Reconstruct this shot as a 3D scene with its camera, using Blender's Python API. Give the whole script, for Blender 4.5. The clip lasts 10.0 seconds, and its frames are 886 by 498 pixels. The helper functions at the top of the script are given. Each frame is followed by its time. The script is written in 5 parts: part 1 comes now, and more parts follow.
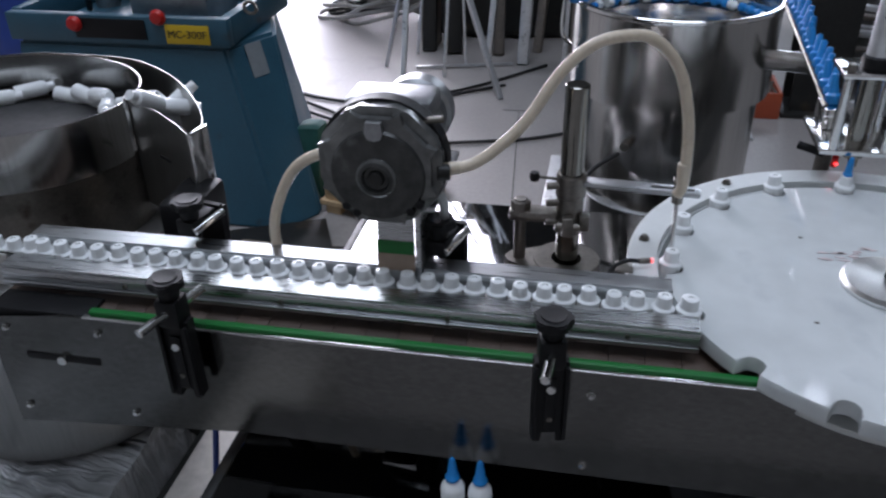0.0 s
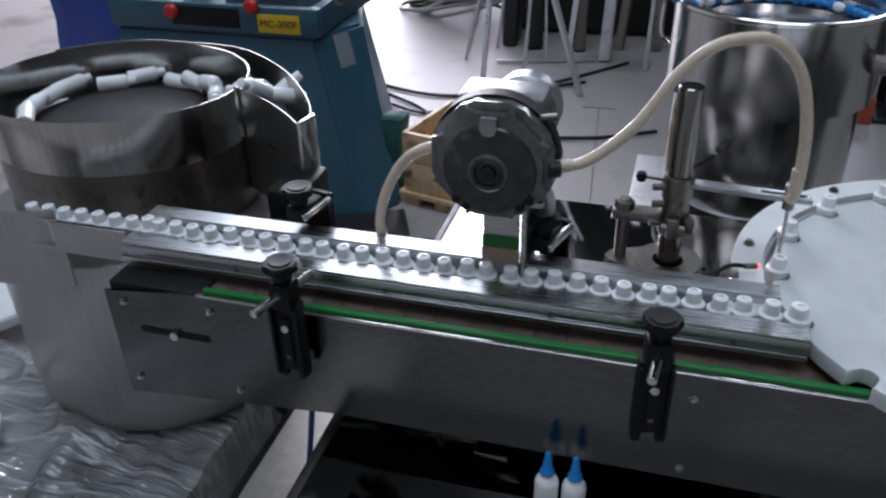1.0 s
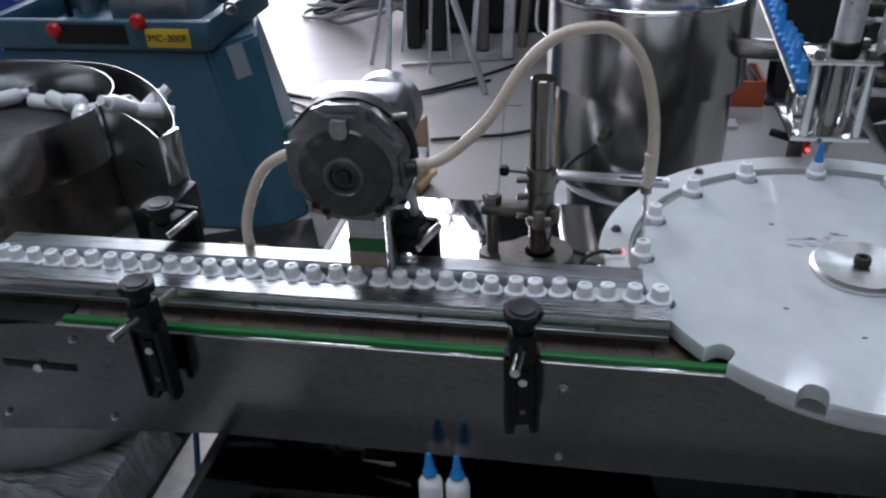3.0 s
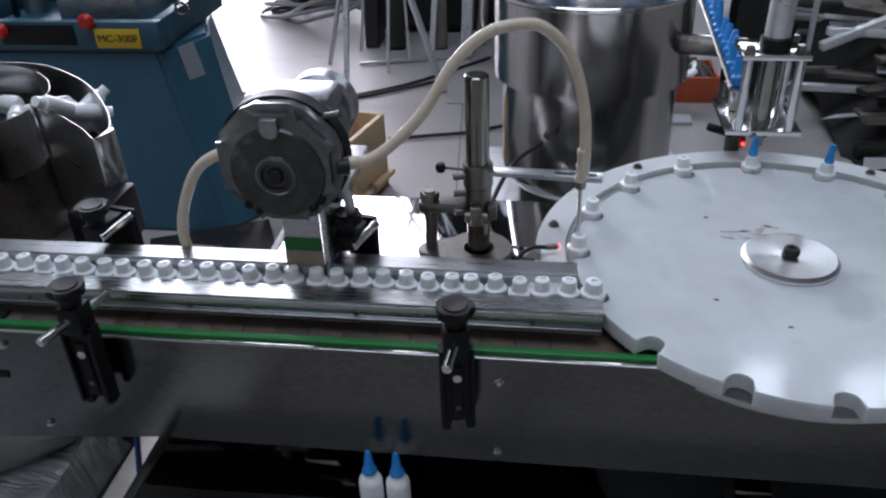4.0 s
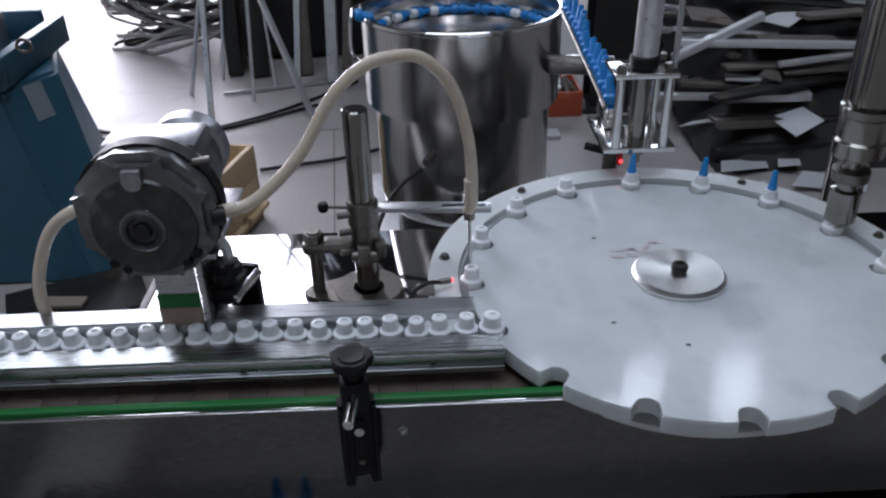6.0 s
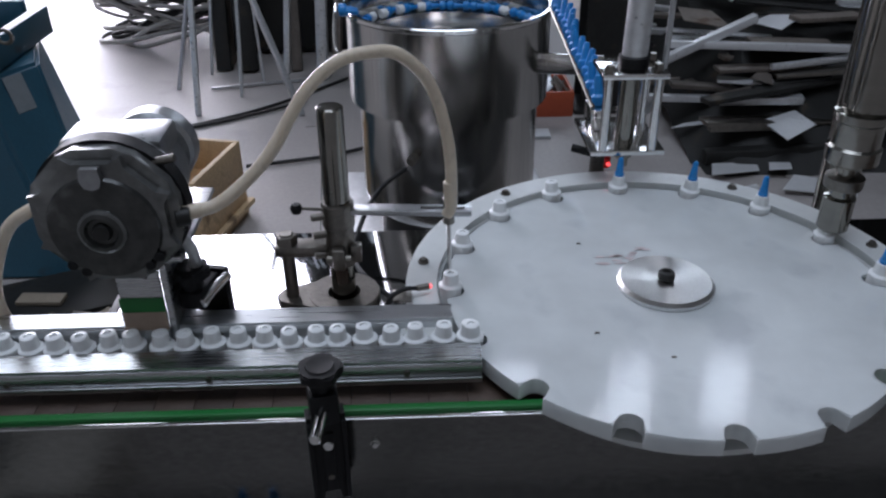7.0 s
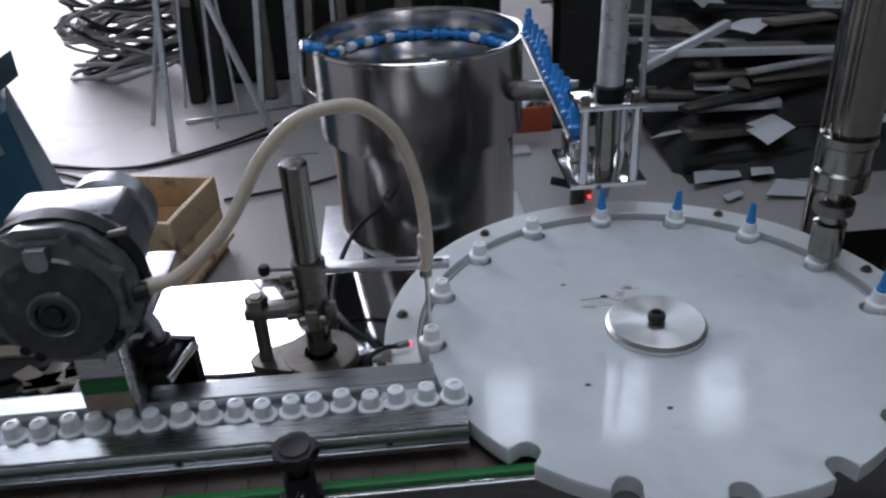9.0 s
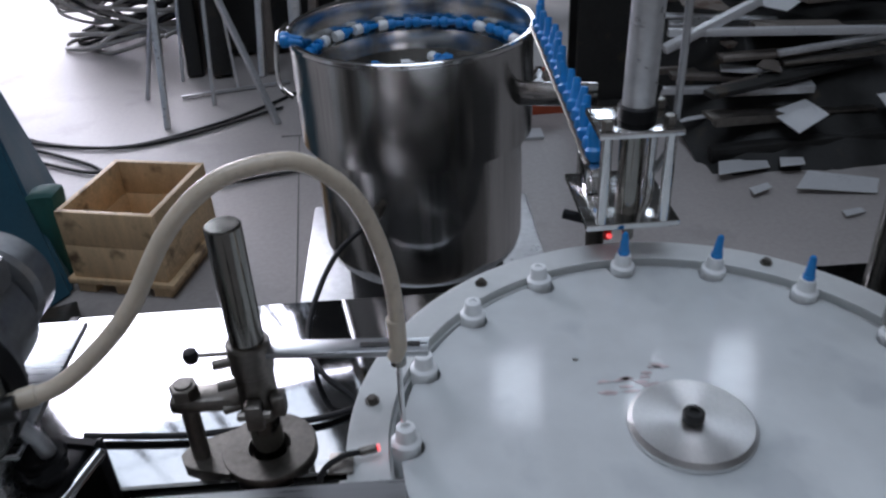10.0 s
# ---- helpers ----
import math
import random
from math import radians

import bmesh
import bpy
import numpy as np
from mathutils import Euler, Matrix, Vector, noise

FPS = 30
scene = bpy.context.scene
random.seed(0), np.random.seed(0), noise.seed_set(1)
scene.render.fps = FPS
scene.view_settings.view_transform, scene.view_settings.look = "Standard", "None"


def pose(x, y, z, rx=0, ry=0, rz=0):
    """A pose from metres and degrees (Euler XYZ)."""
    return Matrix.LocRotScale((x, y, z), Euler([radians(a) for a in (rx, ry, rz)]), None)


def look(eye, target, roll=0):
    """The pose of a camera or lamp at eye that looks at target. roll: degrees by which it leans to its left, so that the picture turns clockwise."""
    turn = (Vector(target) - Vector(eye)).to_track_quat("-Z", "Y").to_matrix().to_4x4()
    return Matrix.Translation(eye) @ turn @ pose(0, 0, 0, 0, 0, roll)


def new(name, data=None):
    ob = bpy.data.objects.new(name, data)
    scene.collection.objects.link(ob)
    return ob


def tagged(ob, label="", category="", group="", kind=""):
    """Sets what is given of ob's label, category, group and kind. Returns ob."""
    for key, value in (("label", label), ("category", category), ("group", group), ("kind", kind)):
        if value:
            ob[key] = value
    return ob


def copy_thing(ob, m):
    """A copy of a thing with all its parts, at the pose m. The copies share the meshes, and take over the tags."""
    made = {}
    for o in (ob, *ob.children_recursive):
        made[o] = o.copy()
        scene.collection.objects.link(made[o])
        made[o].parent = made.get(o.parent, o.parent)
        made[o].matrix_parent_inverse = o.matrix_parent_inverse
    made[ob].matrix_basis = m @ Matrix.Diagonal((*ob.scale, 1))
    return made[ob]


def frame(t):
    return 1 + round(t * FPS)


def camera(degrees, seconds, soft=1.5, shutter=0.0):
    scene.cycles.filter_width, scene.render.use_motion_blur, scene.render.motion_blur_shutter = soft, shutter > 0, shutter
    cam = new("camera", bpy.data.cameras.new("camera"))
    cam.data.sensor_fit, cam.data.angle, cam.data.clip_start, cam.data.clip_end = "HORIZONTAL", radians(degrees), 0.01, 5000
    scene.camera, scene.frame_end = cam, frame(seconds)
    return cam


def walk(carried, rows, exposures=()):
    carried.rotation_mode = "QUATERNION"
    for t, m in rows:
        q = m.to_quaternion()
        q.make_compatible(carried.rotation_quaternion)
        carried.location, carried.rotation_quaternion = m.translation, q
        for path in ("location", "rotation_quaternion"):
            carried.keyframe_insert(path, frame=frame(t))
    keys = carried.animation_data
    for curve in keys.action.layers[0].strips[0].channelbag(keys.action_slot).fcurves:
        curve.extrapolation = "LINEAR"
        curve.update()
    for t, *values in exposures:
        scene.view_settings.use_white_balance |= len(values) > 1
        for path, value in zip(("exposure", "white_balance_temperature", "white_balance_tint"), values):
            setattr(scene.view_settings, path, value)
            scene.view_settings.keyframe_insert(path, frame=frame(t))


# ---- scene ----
cam = camera(57.0, 10.0, 2.3, 0.4)
PATH = [
    (0, (0.022, -0.003, 1.414), (-0.326, 1.676, 0.383), -1.3),
    (0.5, (0.0, 0.012, 1.409), (-0.422, 1.663, 0.363), -1.7),
    (1, (-0.021, -0.024, 1.422), (-0.517, 1.61, 0.381), -1.5),
    (1.5, (-0.025, -0.02, 1.419), (-0.587, 1.593, 0.379), -2.2),
    (2, (0.001, -0.009, 1.416), (-0.516, 1.615, 0.371), -2.8),
    (2.5, (0.026, -0.005, 1.417), (-0.394, 1.652, 0.38), -2.6),
    (3, (0.049, -0.001, 1.414), (-0.287, 1.676, 0.376), -2.7),
    (4.5, (0.101, 0.002, 1.412), (-0.133, 1.693, 0.37), -2.3),
    (5, (0.113, 0.0, 1.415), (-0.074, 1.7, 0.378), -2.7),
    (5.5, (0.098, 0.017, 1.416), (0.015, 1.731, 0.391), -2.4),
    (6, (0.07, 0.046, 1.41), (0.105, 1.773, 0.4), -1.6),
    (7.3, (0.103, 0.082, 1.397), (0.153, 1.803, 0.38), -0.3),
    (7.5, (0.126, 0.073, 1.409), (0.12, 1.794, 0.39), -0.0),
    (8, (0.161, 0.072, 1.411), (0.046, 1.793, 0.399), -1.2),
    (8.5, (0.157, 0.093, 1.41), (0.09, 1.813, 0.392), -2.1),
    (9, (0.099, 0.137, 1.412), (0.188, 1.874, 0.425), -3.2),
    (9.5, (0.107, 0.228, 1.401), (0.233, 1.95, 0.392), -3.6),
    (10, (0.141, 0.343, 1.397), (0.193, 2.041, 0.341), -3.0),
]
walk(cam, [(t, look(eye, target, roll)) for t, eye, target, roll in PATH], [(0.0, 0.13), (3.0, 0.13), (5.0, 0.06), (6.0, -0.06), (8.0, -0.20), (10.0, -0.34)])

# ---- world and light ----
world = bpy.data.worlds.new("workshop_sky")
scene.world = world
world.use_nodes = True
wn = world.node_tree
sky = wn.nodes.new("ShaderNodeTexSky")
sky.sky_type, sky.sun_disc = "NISHITA", False
sky.sun_elevation, sky.sun_rotation = radians(48), radians(-25)
wn.nodes["Background"].inputs["Strength"].default_value = 0.12
wn.links.new(sky.outputs["Color"], wn.nodes["Background"].inputs["Color"])


def lamp_area(name, m, sx, sy, power, colour):
    d = bpy.data.lights.new(name, "AREA")
    d.shape, d.size, d.size_y, d.energy, d.color = "RECTANGLE", sx, sy, power, colour
    ob = new(name, d)
    ob.matrix_basis = m
    return ob


# daylight in the real openings, the gate and high windows; unseen skylight added as fill
lamp_area("gate_daylight", look((-3.5, 8.9, 2.3), (-1.8, 2.0, 0.6)), 4.3, 4.4, 760, (0.87, 0.85, 1.0))
lamp_area("window_daylight", look((-4.35, 8.98, 6.85), (-4.35, 0.0, 6.0)), 4.1, 4.0, 135, (0.76, 0.85, 1.0))
lamp_area("side_window_daylight", look((2.2, 8.98, 3.4), (1.6, 0.0, 2.0)), 2.2, 2.0, 100, (0.76, 0.85, 1.0))
for wx in (1.35, 2.3, 3.0, 4.4):
    lamp_area("pane_daylight", look((wx, 8.98, 8.15), (wx, 0.0, 5.0)), 0.62, 1.0, 14, (0.76, 0.85, 1.0))
# added overhead fill; its size and power set the general brightness
lamp_area("overhead_fill_daylight", look((-0.5, 0.3, 9.98), (-0.5, 0.4, 0.0)), 7.0, 6.0, 430, (0.765, 0.845, 1.0))


# ---- materials ----
def material(name, colour, rough=0.5, metal=0.0, vary=0.12, scale=12.0, bump=0.05, bump_scale=120.0, stretch=(1, 1, 1), rough_vary=0.08, dirt=None, dirt_at=0.6, dirt_scale=3.0, trans=0.0, subsurface=0.0, per_object=0.0, turned=0.0):
    m = bpy.data.materials.new(name)
    m.use_nodes = True
    t = m.node_tree
    n, l = t.nodes, t.links
    b = n["Principled BSDF"]
    co = n.new("ShaderNodeTexCoord")
    mp = n.new("ShaderNodeMapping")
    mp.inputs["Scale"].default_value = stretch
    l.new(co.outputs["Object"], mp.inputs["Vector"])
    big, fine = n.new("ShaderNodeTexNoise"), n.new("ShaderNodeTexNoise")
    big.inputs["Scale"].default_value, big.inputs["Detail"].default_value = scale, 5
    fine.inputs["Scale"].default_value, fine.inputs["Detail"].default_value = bump_scale, 4
    l.new(mp.outputs["Vector"], big.inputs["Vector"])
    l.new(mp.outputs["Vector"], fine.inputs["Vector"])
    add = n.new("ShaderNodeMath")
    add.operation = "ADD"
    l.new(big.outputs["Fac"], add.inputs[0])
    l.new(fine.outputs["Fac"], add.inputs[1])
    ramp = n.new("ShaderNodeMapRange")
    ramp.inputs["From Min"].default_value, ramp.inputs["From Max"].default_value = 0.6, 1.4
    ramp.inputs["To Min"].default_value, ramp.inputs["To Max"].default_value = 1 - vary, 1 + vary
    l.new(add.outputs[0], ramp.inputs["Value"])
    tint = n.new("ShaderNodeMix")
    tint.data_type, tint.blend_type = "RGBA", "MULTIPLY"
    tint.inputs["Factor"].default_value = 1
    tint.inputs["A"].default_value = (*colour, 1)
    l.new(ramp.outputs["Result"], tint.inputs["B"])
    out = tint.outputs["Result"]
    if per_object:
        oi = n.new("ShaderNodeObjectInfo")
        pr = n.new("ShaderNodeMapRange")
        pr.inputs["To Min"].default_value, pr.inputs["To Max"].default_value = 1 - per_object, 1 + per_object
        l.new(oi.outputs["Random"], pr.inputs["Value"])
        pm = n.new("ShaderNodeMix")
        pm.data_type, pm.blend_type = "RGBA", "MULTIPLY"
        pm.inputs["Factor"].default_value = 1
        l.new(out, pm.inputs["A"])
        l.new(pr.outputs["Result"], pm.inputs["B"])
        out = pm.outputs["Result"]
    if dirt:
        dn = n.new("ShaderNodeTexNoise")
        dn.inputs["Scale"].default_value, dn.inputs["Detail"].default_value = dirt_scale, 8
        l.new(co.outputs["Object"], dn.inputs["Vector"])
        dr = n.new("ShaderNodeMapRange")
        dr.inputs["From Min"].default_value, dr.inputs["From Max"].default_value = dirt_at, dirt_at + 0.12
        l.new(dn.outputs["Fac"], dr.inputs["Value"])
        dm = n.new("ShaderNodeMix")
        dm.data_type = "RGBA"
        l.new(dr.outputs["Result"], dm.inputs["Factor"])
        l.new(out, dm.inputs["A"])
        dm.inputs["B"].default_value = (*dirt, 1)
        out = dm.outputs["Result"]
    l.new(out, b.inputs["Base Color"])
    rr = n.new("ShaderNodeMapRange")
    rr.inputs["From Min"].default_value, rr.inputs["From Max"].default_value = 0.6, 1.4
    rr.inputs["To Min"].default_value, rr.inputs["To Max"].default_value = max(0.02, rough - rough_vary), min(1, rough + rough_vary)
    l.new(add.outputs[0], rr.inputs["Value"])
    l.new(rr.outputs["Result"], b.inputs["Roughness"])
    b.inputs["Metallic"].default_value = metal
    b.inputs["Transmission Weight"].default_value = trans
    if turned:
        tn = n.new("ShaderNodeTangent")
        tn.direction_type, tn.axis = "RADIAL", "Z"
        l.new(tn.outputs["Tangent"], b.inputs["Tangent"])
        b.inputs["Anisotropic"].default_value = turned
    if subsurface:
        b.inputs["Subsurface Weight"].default_value = subsurface
        b.inputs["Subsurface Radius"].default_value = (1.0, 1.0, 1.0)
        b.inputs["Subsurface Scale"].default_value = 0.012 if subsurface > 0.5 else 0.004
    if bump:
        bp = n.new("ShaderNodeBump")
        bp.inputs["Strength"].default_value, bp.inputs["Distance"].default_value = bump, 0.002
        l.new(fine.outputs["Fac"], bp.inputs["Height"])
        l.new(bp.outputs["Normal"], b.inputs["Normal"])
    return m


# upright light and dark streaks in the colour stand in for reflections
STEEL = material("stainless_grain_reflection_streaks", (0.52, 0.515, 0.50), 0.17, 1, 0.26, 14, 0.02, 260, (1, 1, 0.02), 0.05, None, 0.6, 3, 0, 0, 0, 0.4)
# dark base and broad tone patches imitate the plate's uneven, dark reflections
STEEL_X = material("stainless_long_grain_reflection_tones", (0.175, 0.175, 0.17), 0.20, 1, 0.26, 2.6, 0.06, 260, (0.5, 1, 1), 0.07, (0.14, 0.14, 0.135), 0.55, 5)
STEEL_TOP = material("stainless_table_sheet", (0.33, 0.335, 0.345), 0.06, 1, 0.06, 3, 0.01, 90, (1, 1, 1), 0.02, (0.20, 0.195, 0.188), 0.69, 28)
TURNED = material("turned_steel", (0.27, 0.26, 0.235), 0.15, 1, 0.12, 30, 0.02, 300, (0.3, 0.3, 3))
CHROME = material("bright_steel", (0.75, 0.75, 0.74), 0.12, 1, 0.06, 30, 0.02)
STEEL_DULL = material("dull_feeder_steel", (0.50, 0.495, 0.48), 0.34, 1, 0.14, 9, 0.03, 200, (1, 1, 0.05), 0.06, None, 0.6, 3, 0, 0, 0, 0.4)
WORN = material("worn_steel", (0.21, 0.195, 0.175), 0.36, 1, 0.26, 40, 0.2, 200, (1, 1, 1), 0.1, (0.10, 0.085, 0.07), 0.60, 30)
ALU = material("aluminium_rail", (0.50, 0.515, 0.525), 0.29, 1, 0.12, 14, 0.02, 300, (0.05, 1, 1))
CAST = material("cast_aluminium", (0.34, 0.35, 0.36), 0.36, 0.85, 0.22, 26, 0.25, 160, (1, 1, 1), 0.1, (0.20, 0.20, 0.195), 0.60, 30)
SMOKE = material("smoky_dull_cover", (0.15, 0.153, 0.15), 0.20, 0.35, 0.4, 18, 0.06, 90, (1, 1, 1), 0.08, (0.27, 0.272, 0.265), 0.54, 16)
HUB = material("radial_turned_steel", (0.82, 0.82, 0.81), 0.34, 1, 0.08, 30, 0.02, 300, (1, 1, 1), 0.05, None, 0.6, 3, 0, 0, 0, 0.85)
HDPE = material("white_plastic_sheet", (0.66, 0.69, 0.69), 0.09, 0, 0.10, 6, 0.03, 22, (1, 1, 1), 0.035, (0.55, 0.58, 0.59), 0.56, 11, 0, 0.7)
HDPE_RING = material("white_plastic_guide", (0.66, 0.68, 0.67), 0.34, 0, 0.06, 12, 0.06, 80, (1, 1, 1), 0.06, (0.50, 0.50, 0.46), 0.66, 20, 0, 0.6)
BOTTLE = material("milky_bottle_plastic", (0.88, 0.90, 0.90), 0.34, 0, 0.04, 60, 0.02, 200, (1, 1, 1), 0.05, None, 0.6, 3, 0.0, 0.3)
SMOKE_DARK = material("dark_smoky_dish", (0.055, 0.057, 0.055), 0.22, 0.3, 0.5, 18, 0.06, 90, (1, 1, 1), 0.08, (0.17, 0.172, 0.168), 0.56, 18)
BLUE = material("blue_plastic", (0.012, 0.235, 0.62), 0.35, 0, 0.08, 60)
BLACK = material("black_moulded_plastic", (0.007, 0.007, 0.008), 0.5, 0, 0.2, 50, 0.1)
BLACK.node_tree.nodes["Principled BSDF"].inputs["Specular IOR Level"].default_value = 0.25
RUBBER = material("black_cable", (0.008, 0.008, 0.009), 0.65, 0, 0.2, 60)
BELT = material("brown_belt_slat", (0.075, 0.050, 0.038), 0.5, 0, 0.25, 20, 0.1, 200, (1, 1, 1), 0.1, (0.045, 0.038, 0.035), 0.58, 25, 0, 0, 0.25)
GREEN = material("green_wear_strip", (0.007, 0.165, 0.030), 0.4, 0, 0.1, 40, 0.05, 200, (0.1, 1, 1))
HOSE = material("beige_silicone_hose", (0.72, 0.63, 0.50), 0.30, 0, 0.08, 40, 0.02, 200, (1, 1, 1), 0.05, None, 0.6, 3, 0.0, 0.5)
TEAL = material("blue_green_machine_paint", (0.024, 0.090, 0.135), 0.42, 0, 0.2, 6, 0.08, 140, (1, 1, 1), 0.1, (0.035, 0.045, 0.05), 0.62, 7)
WOOD = material("pale_pine_board", (0.60, 0.43, 0.25), 0.6, 0, 0.30, 5, 0.15, 90, (6, 1, 1), 0.08, (0.16, 0.10, 0.055), 0.585, 11, 0, 0, 0.16)
CONCRETE = material("dusty_concrete", (0.34, 0.315, 0.30), 0.50, 0, 0.16, 1.3, 0.3, 60, (1, 1, 1), 0.1, (0.19, 0.18, 0.17), 0.58, 1.6)
# lighter grey for unseen walls, so machine fronts get brighter reflections
PALE_WALL = material("lighter_reflector_wall", (0.34, 0.34, 0.33), 0.8, 0, 0.25, 1.0, 0.2, 40)
PLASTER = material("dark_dusty_wall", (0.10, 0.10, 0.095), 0.8, 0, 0.25, 1.0, 0.2, 40)
ROOF = material("grey_roof_sheet", (0.22, 0.23, 0.23), 0.6, 0, 0.2, 1.0, 0.1, 30)
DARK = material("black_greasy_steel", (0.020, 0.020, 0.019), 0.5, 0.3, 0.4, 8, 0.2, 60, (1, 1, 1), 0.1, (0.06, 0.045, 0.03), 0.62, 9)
RUST = material("dull_rusty_steel", (0.19, 0.165, 0.145), 0.5, 0.5, 0.35, 12, 0.2, 80, (1, 1, 1), 0.1, (0.11, 0.05, 0.025), 0.62, 10, 0, 0, 0.45)
GALV = material("galvanised_bar", (0.60, 0.61, 0.62), 0.34, 0.6, 0.2, 16, 0.1, 80, (1, 1, 1), 0.1, None, 0.6, 3, 0, 0, 0.25)
SCRAP = material("bright_offcut", (0.74, 0.75, 0.76), 0.32, 0.4, 0.10, 6, 0.05)
RED = material("red_plastic", (0.50, 0.012, 0.010), 0.35, 0, 0.1, 30)
ORANGE = material("orange_red_bin_plastic", (0.40, 0.075, 0.03), 0.45, 0, 0.12, 20)
YELLOW = material("yellow_label", (0.62, 0.42, 0.015), 0.5, 0, 0.06, 20)
INK = material("black_ink", (0.012, 0.012, 0.012), 0.5, 0, 0.1, 60)
STAIN = material("red_marker_smear", (0.60, 0.51, 0.51), 0.5, 0, 0.2, 60)
TARP = material("blue_tarpaulin", (0.010, 0.045, 0.26), 0.42, 0, 0.25, 7, 0.3, 20)
GREENBAG = material("dark_green_cloth", (0.008, 0.075, 0.065), 0.7, 0, 0.2, 20, 0.3, 60)
PAPER = material("grey_paper_sticker", (0.46, 0.47, 0.48), 0.6, 0, 0.06, 20)
STICKER = material("dull_grey_sticker", (0.22, 0.25, 0.27), 0.6, 0, 0.12, 20)
GREY_ROPE = material("grey_cable_sheath", (0.34, 0.33, 0.31), 0.5, 0, 0.2, 20, 0, 100, (1, 1, 1), 0.1, None, 0.6, 3, 0, 0, 0.3)
OAK = material("tape_brown_band", (0.34, 0.26, 0.20), 0.4, 0, 0.1, 40)
BOARD = material("dusty_cardboard", (0.26, 0.22, 0.17), 0.8, 0, 0.15, 9)
CARTON = material("pale_dusty_carton", (0.62, 0.58, 0.53), 0.7, 0, 0.2, 9, 0.1, 60, (1, 1, 1), 0.08, (0.36, 0.32, 0.28), 0.56, 8)


def wrap_material():
    """Clear packing film: glossy, creased along two directions, with milky and dark folds and glints painted on the
    crests.
    """
    m = bpy.data.materials.new("crinkled_clear_film")
    m.use_nodes = True
    n, l = m.node_tree.nodes, m.node_tree.links
    b = n["Principled BSDF"]
    b.inputs["Roughness"].default_value = 0.12
    b.inputs["Specular IOR Level"].default_value = 0.9
    b.inputs["Coat Weight"].default_value = 1.0
    b.inputs["Coat Roughness"].default_value = 0.06
    co = n.new("ShaderNodeTexCoord")

    def creases(scale, turn, stretch, sharp):
        mp = n.new("ShaderNodeMapping")
        mp.inputs["Scale"].default_value = stretch
        mp.inputs["Rotation"].default_value = (0, 0, turn)
        l.new(co.outputs["Object"], mp.inputs["Vector"])
        w = n.new("ShaderNodeTexNoise")
        w.inputs["Scale"].default_value, w.inputs["Detail"].default_value, w.inputs["Distortion"].default_value = scale, 3, 0.8
        l.new(mp.outputs["Vector"], w.inputs["Vector"])
        r = n.new("ShaderNodeMapRange")
        r.inputs["From Min"].default_value, r.inputs["From Max"].default_value = 0.5 - sharp, 0.5 + sharp
        l.new(w.outputs["Fac"], r.inputs["Value"])
        pp = n.new("ShaderNodeMath")
        pp.operation = "PINGPONG"
        pp.inputs[1].default_value = 0.5
        l.new(r.outputs["Result"], pp.inputs[0])
        return pp.outputs[0]

    a = creases(5, 0.9, (0.4, 3.0, 1), 0.30)
    c = creases(8, -0.4, (0.5, 3.0, 1), 0.26)
    add = n.new("ShaderNodeMath")
    add.operation = "ADD"
    l.new(a, add.inputs[0])
    l.new(c, add.inputs[1])
    p = n.new("ShaderNodeBump")
    p.inputs["Strength"].default_value, p.inputs["Distance"].default_value = 0.6, 0.020
    l.new(add.outputs[0], p.inputs["Height"])
    l.new(p.outputs["Normal"], b.inputs["Normal"])
    l.new(p.outputs["Normal"], b.inputs["Coat Normal"])
    tone = n.new("ShaderNodeTexNoise")
    tone.inputs["Scale"].default_value, tone.inputs["Detail"].default_value = 3.2, 5
    l.new(co.outputs["Object"], tone.inputs["Vector"])
    ramp = n.new("ShaderNodeValToRGB")
    ramp.color_ramp.elements[0].position, ramp.color_ramp.elements[1].position = 0.40, 0.62
    ramp.color_ramp.elements[0].color, ramp.color_ramp.elements[1].color = (0.34, 0.35, 0.345, 1), (0.80, 0.82, 0.83, 1)
    l.new(tone.outputs["Fac"], ramp.inputs["Fac"])
    # whitened crease crests: milky stress lines and painted glints in one colour
    crest_glint = n.new("ShaderNodeMapRange")
    crest_glint.inputs["From Min"].default_value, crest_glint.inputs["From Max"].default_value = 0.80, 0.97
    l.new(add.outputs[0], crest_glint.inputs["Value"])
    milky = n.new("ShaderNodeMix")
    milky.data_type = "RGBA"
    milky.inputs["B"].default_value = (0.86, 0.88, 0.89, 1)
    l.new(crest_glint.outputs["Result"], milky.inputs["Factor"])
    l.new(ramp.outputs["Color"], milky.inputs["A"])
    l.new(milky.outputs["Result"], b.inputs["Base Color"])
    return m


WRAP = wrap_material()
LED = bpy.data.materials.new("red_sensor_light")
LED.use_nodes = True
LED.node_tree.nodes["Principled BSDF"].inputs["Emission Color"].default_value = (1, 0.02, 0.02, 1)
LED.node_tree.nodes["Principled BSDF"].inputs["Emission Strength"].default_value = 1.8


# ---- shape helpers ----
def box(bm, x0, x1, y0, y1, z0, z1, bevel=0.0, m=None):
    r = bmesh.ops.create_cube(bm, size=1)
    vs = r["verts"]
    bmesh.ops.scale(bm, verts=vs, vec=(x1 - x0, y1 - y0, z1 - z0))
    bmesh.ops.translate(bm, verts=vs, vec=((x0 + x1) / 2, (y0 + y1) / 2, (z0 + z1) / 2))
    if bevel:
        es = list({e for v in vs for e in v.link_edges})
        r = bmesh.ops.bevel(bm, geom=es, offset=bevel, segments=2, profile=0.5, affect="EDGES")
        vs = list(set(r["verts"]) | {v for v in vs if v.is_valid})
    if m is not None:
        bmesh.ops.transform(bm, matrix=m, verts=vs)
    return bm


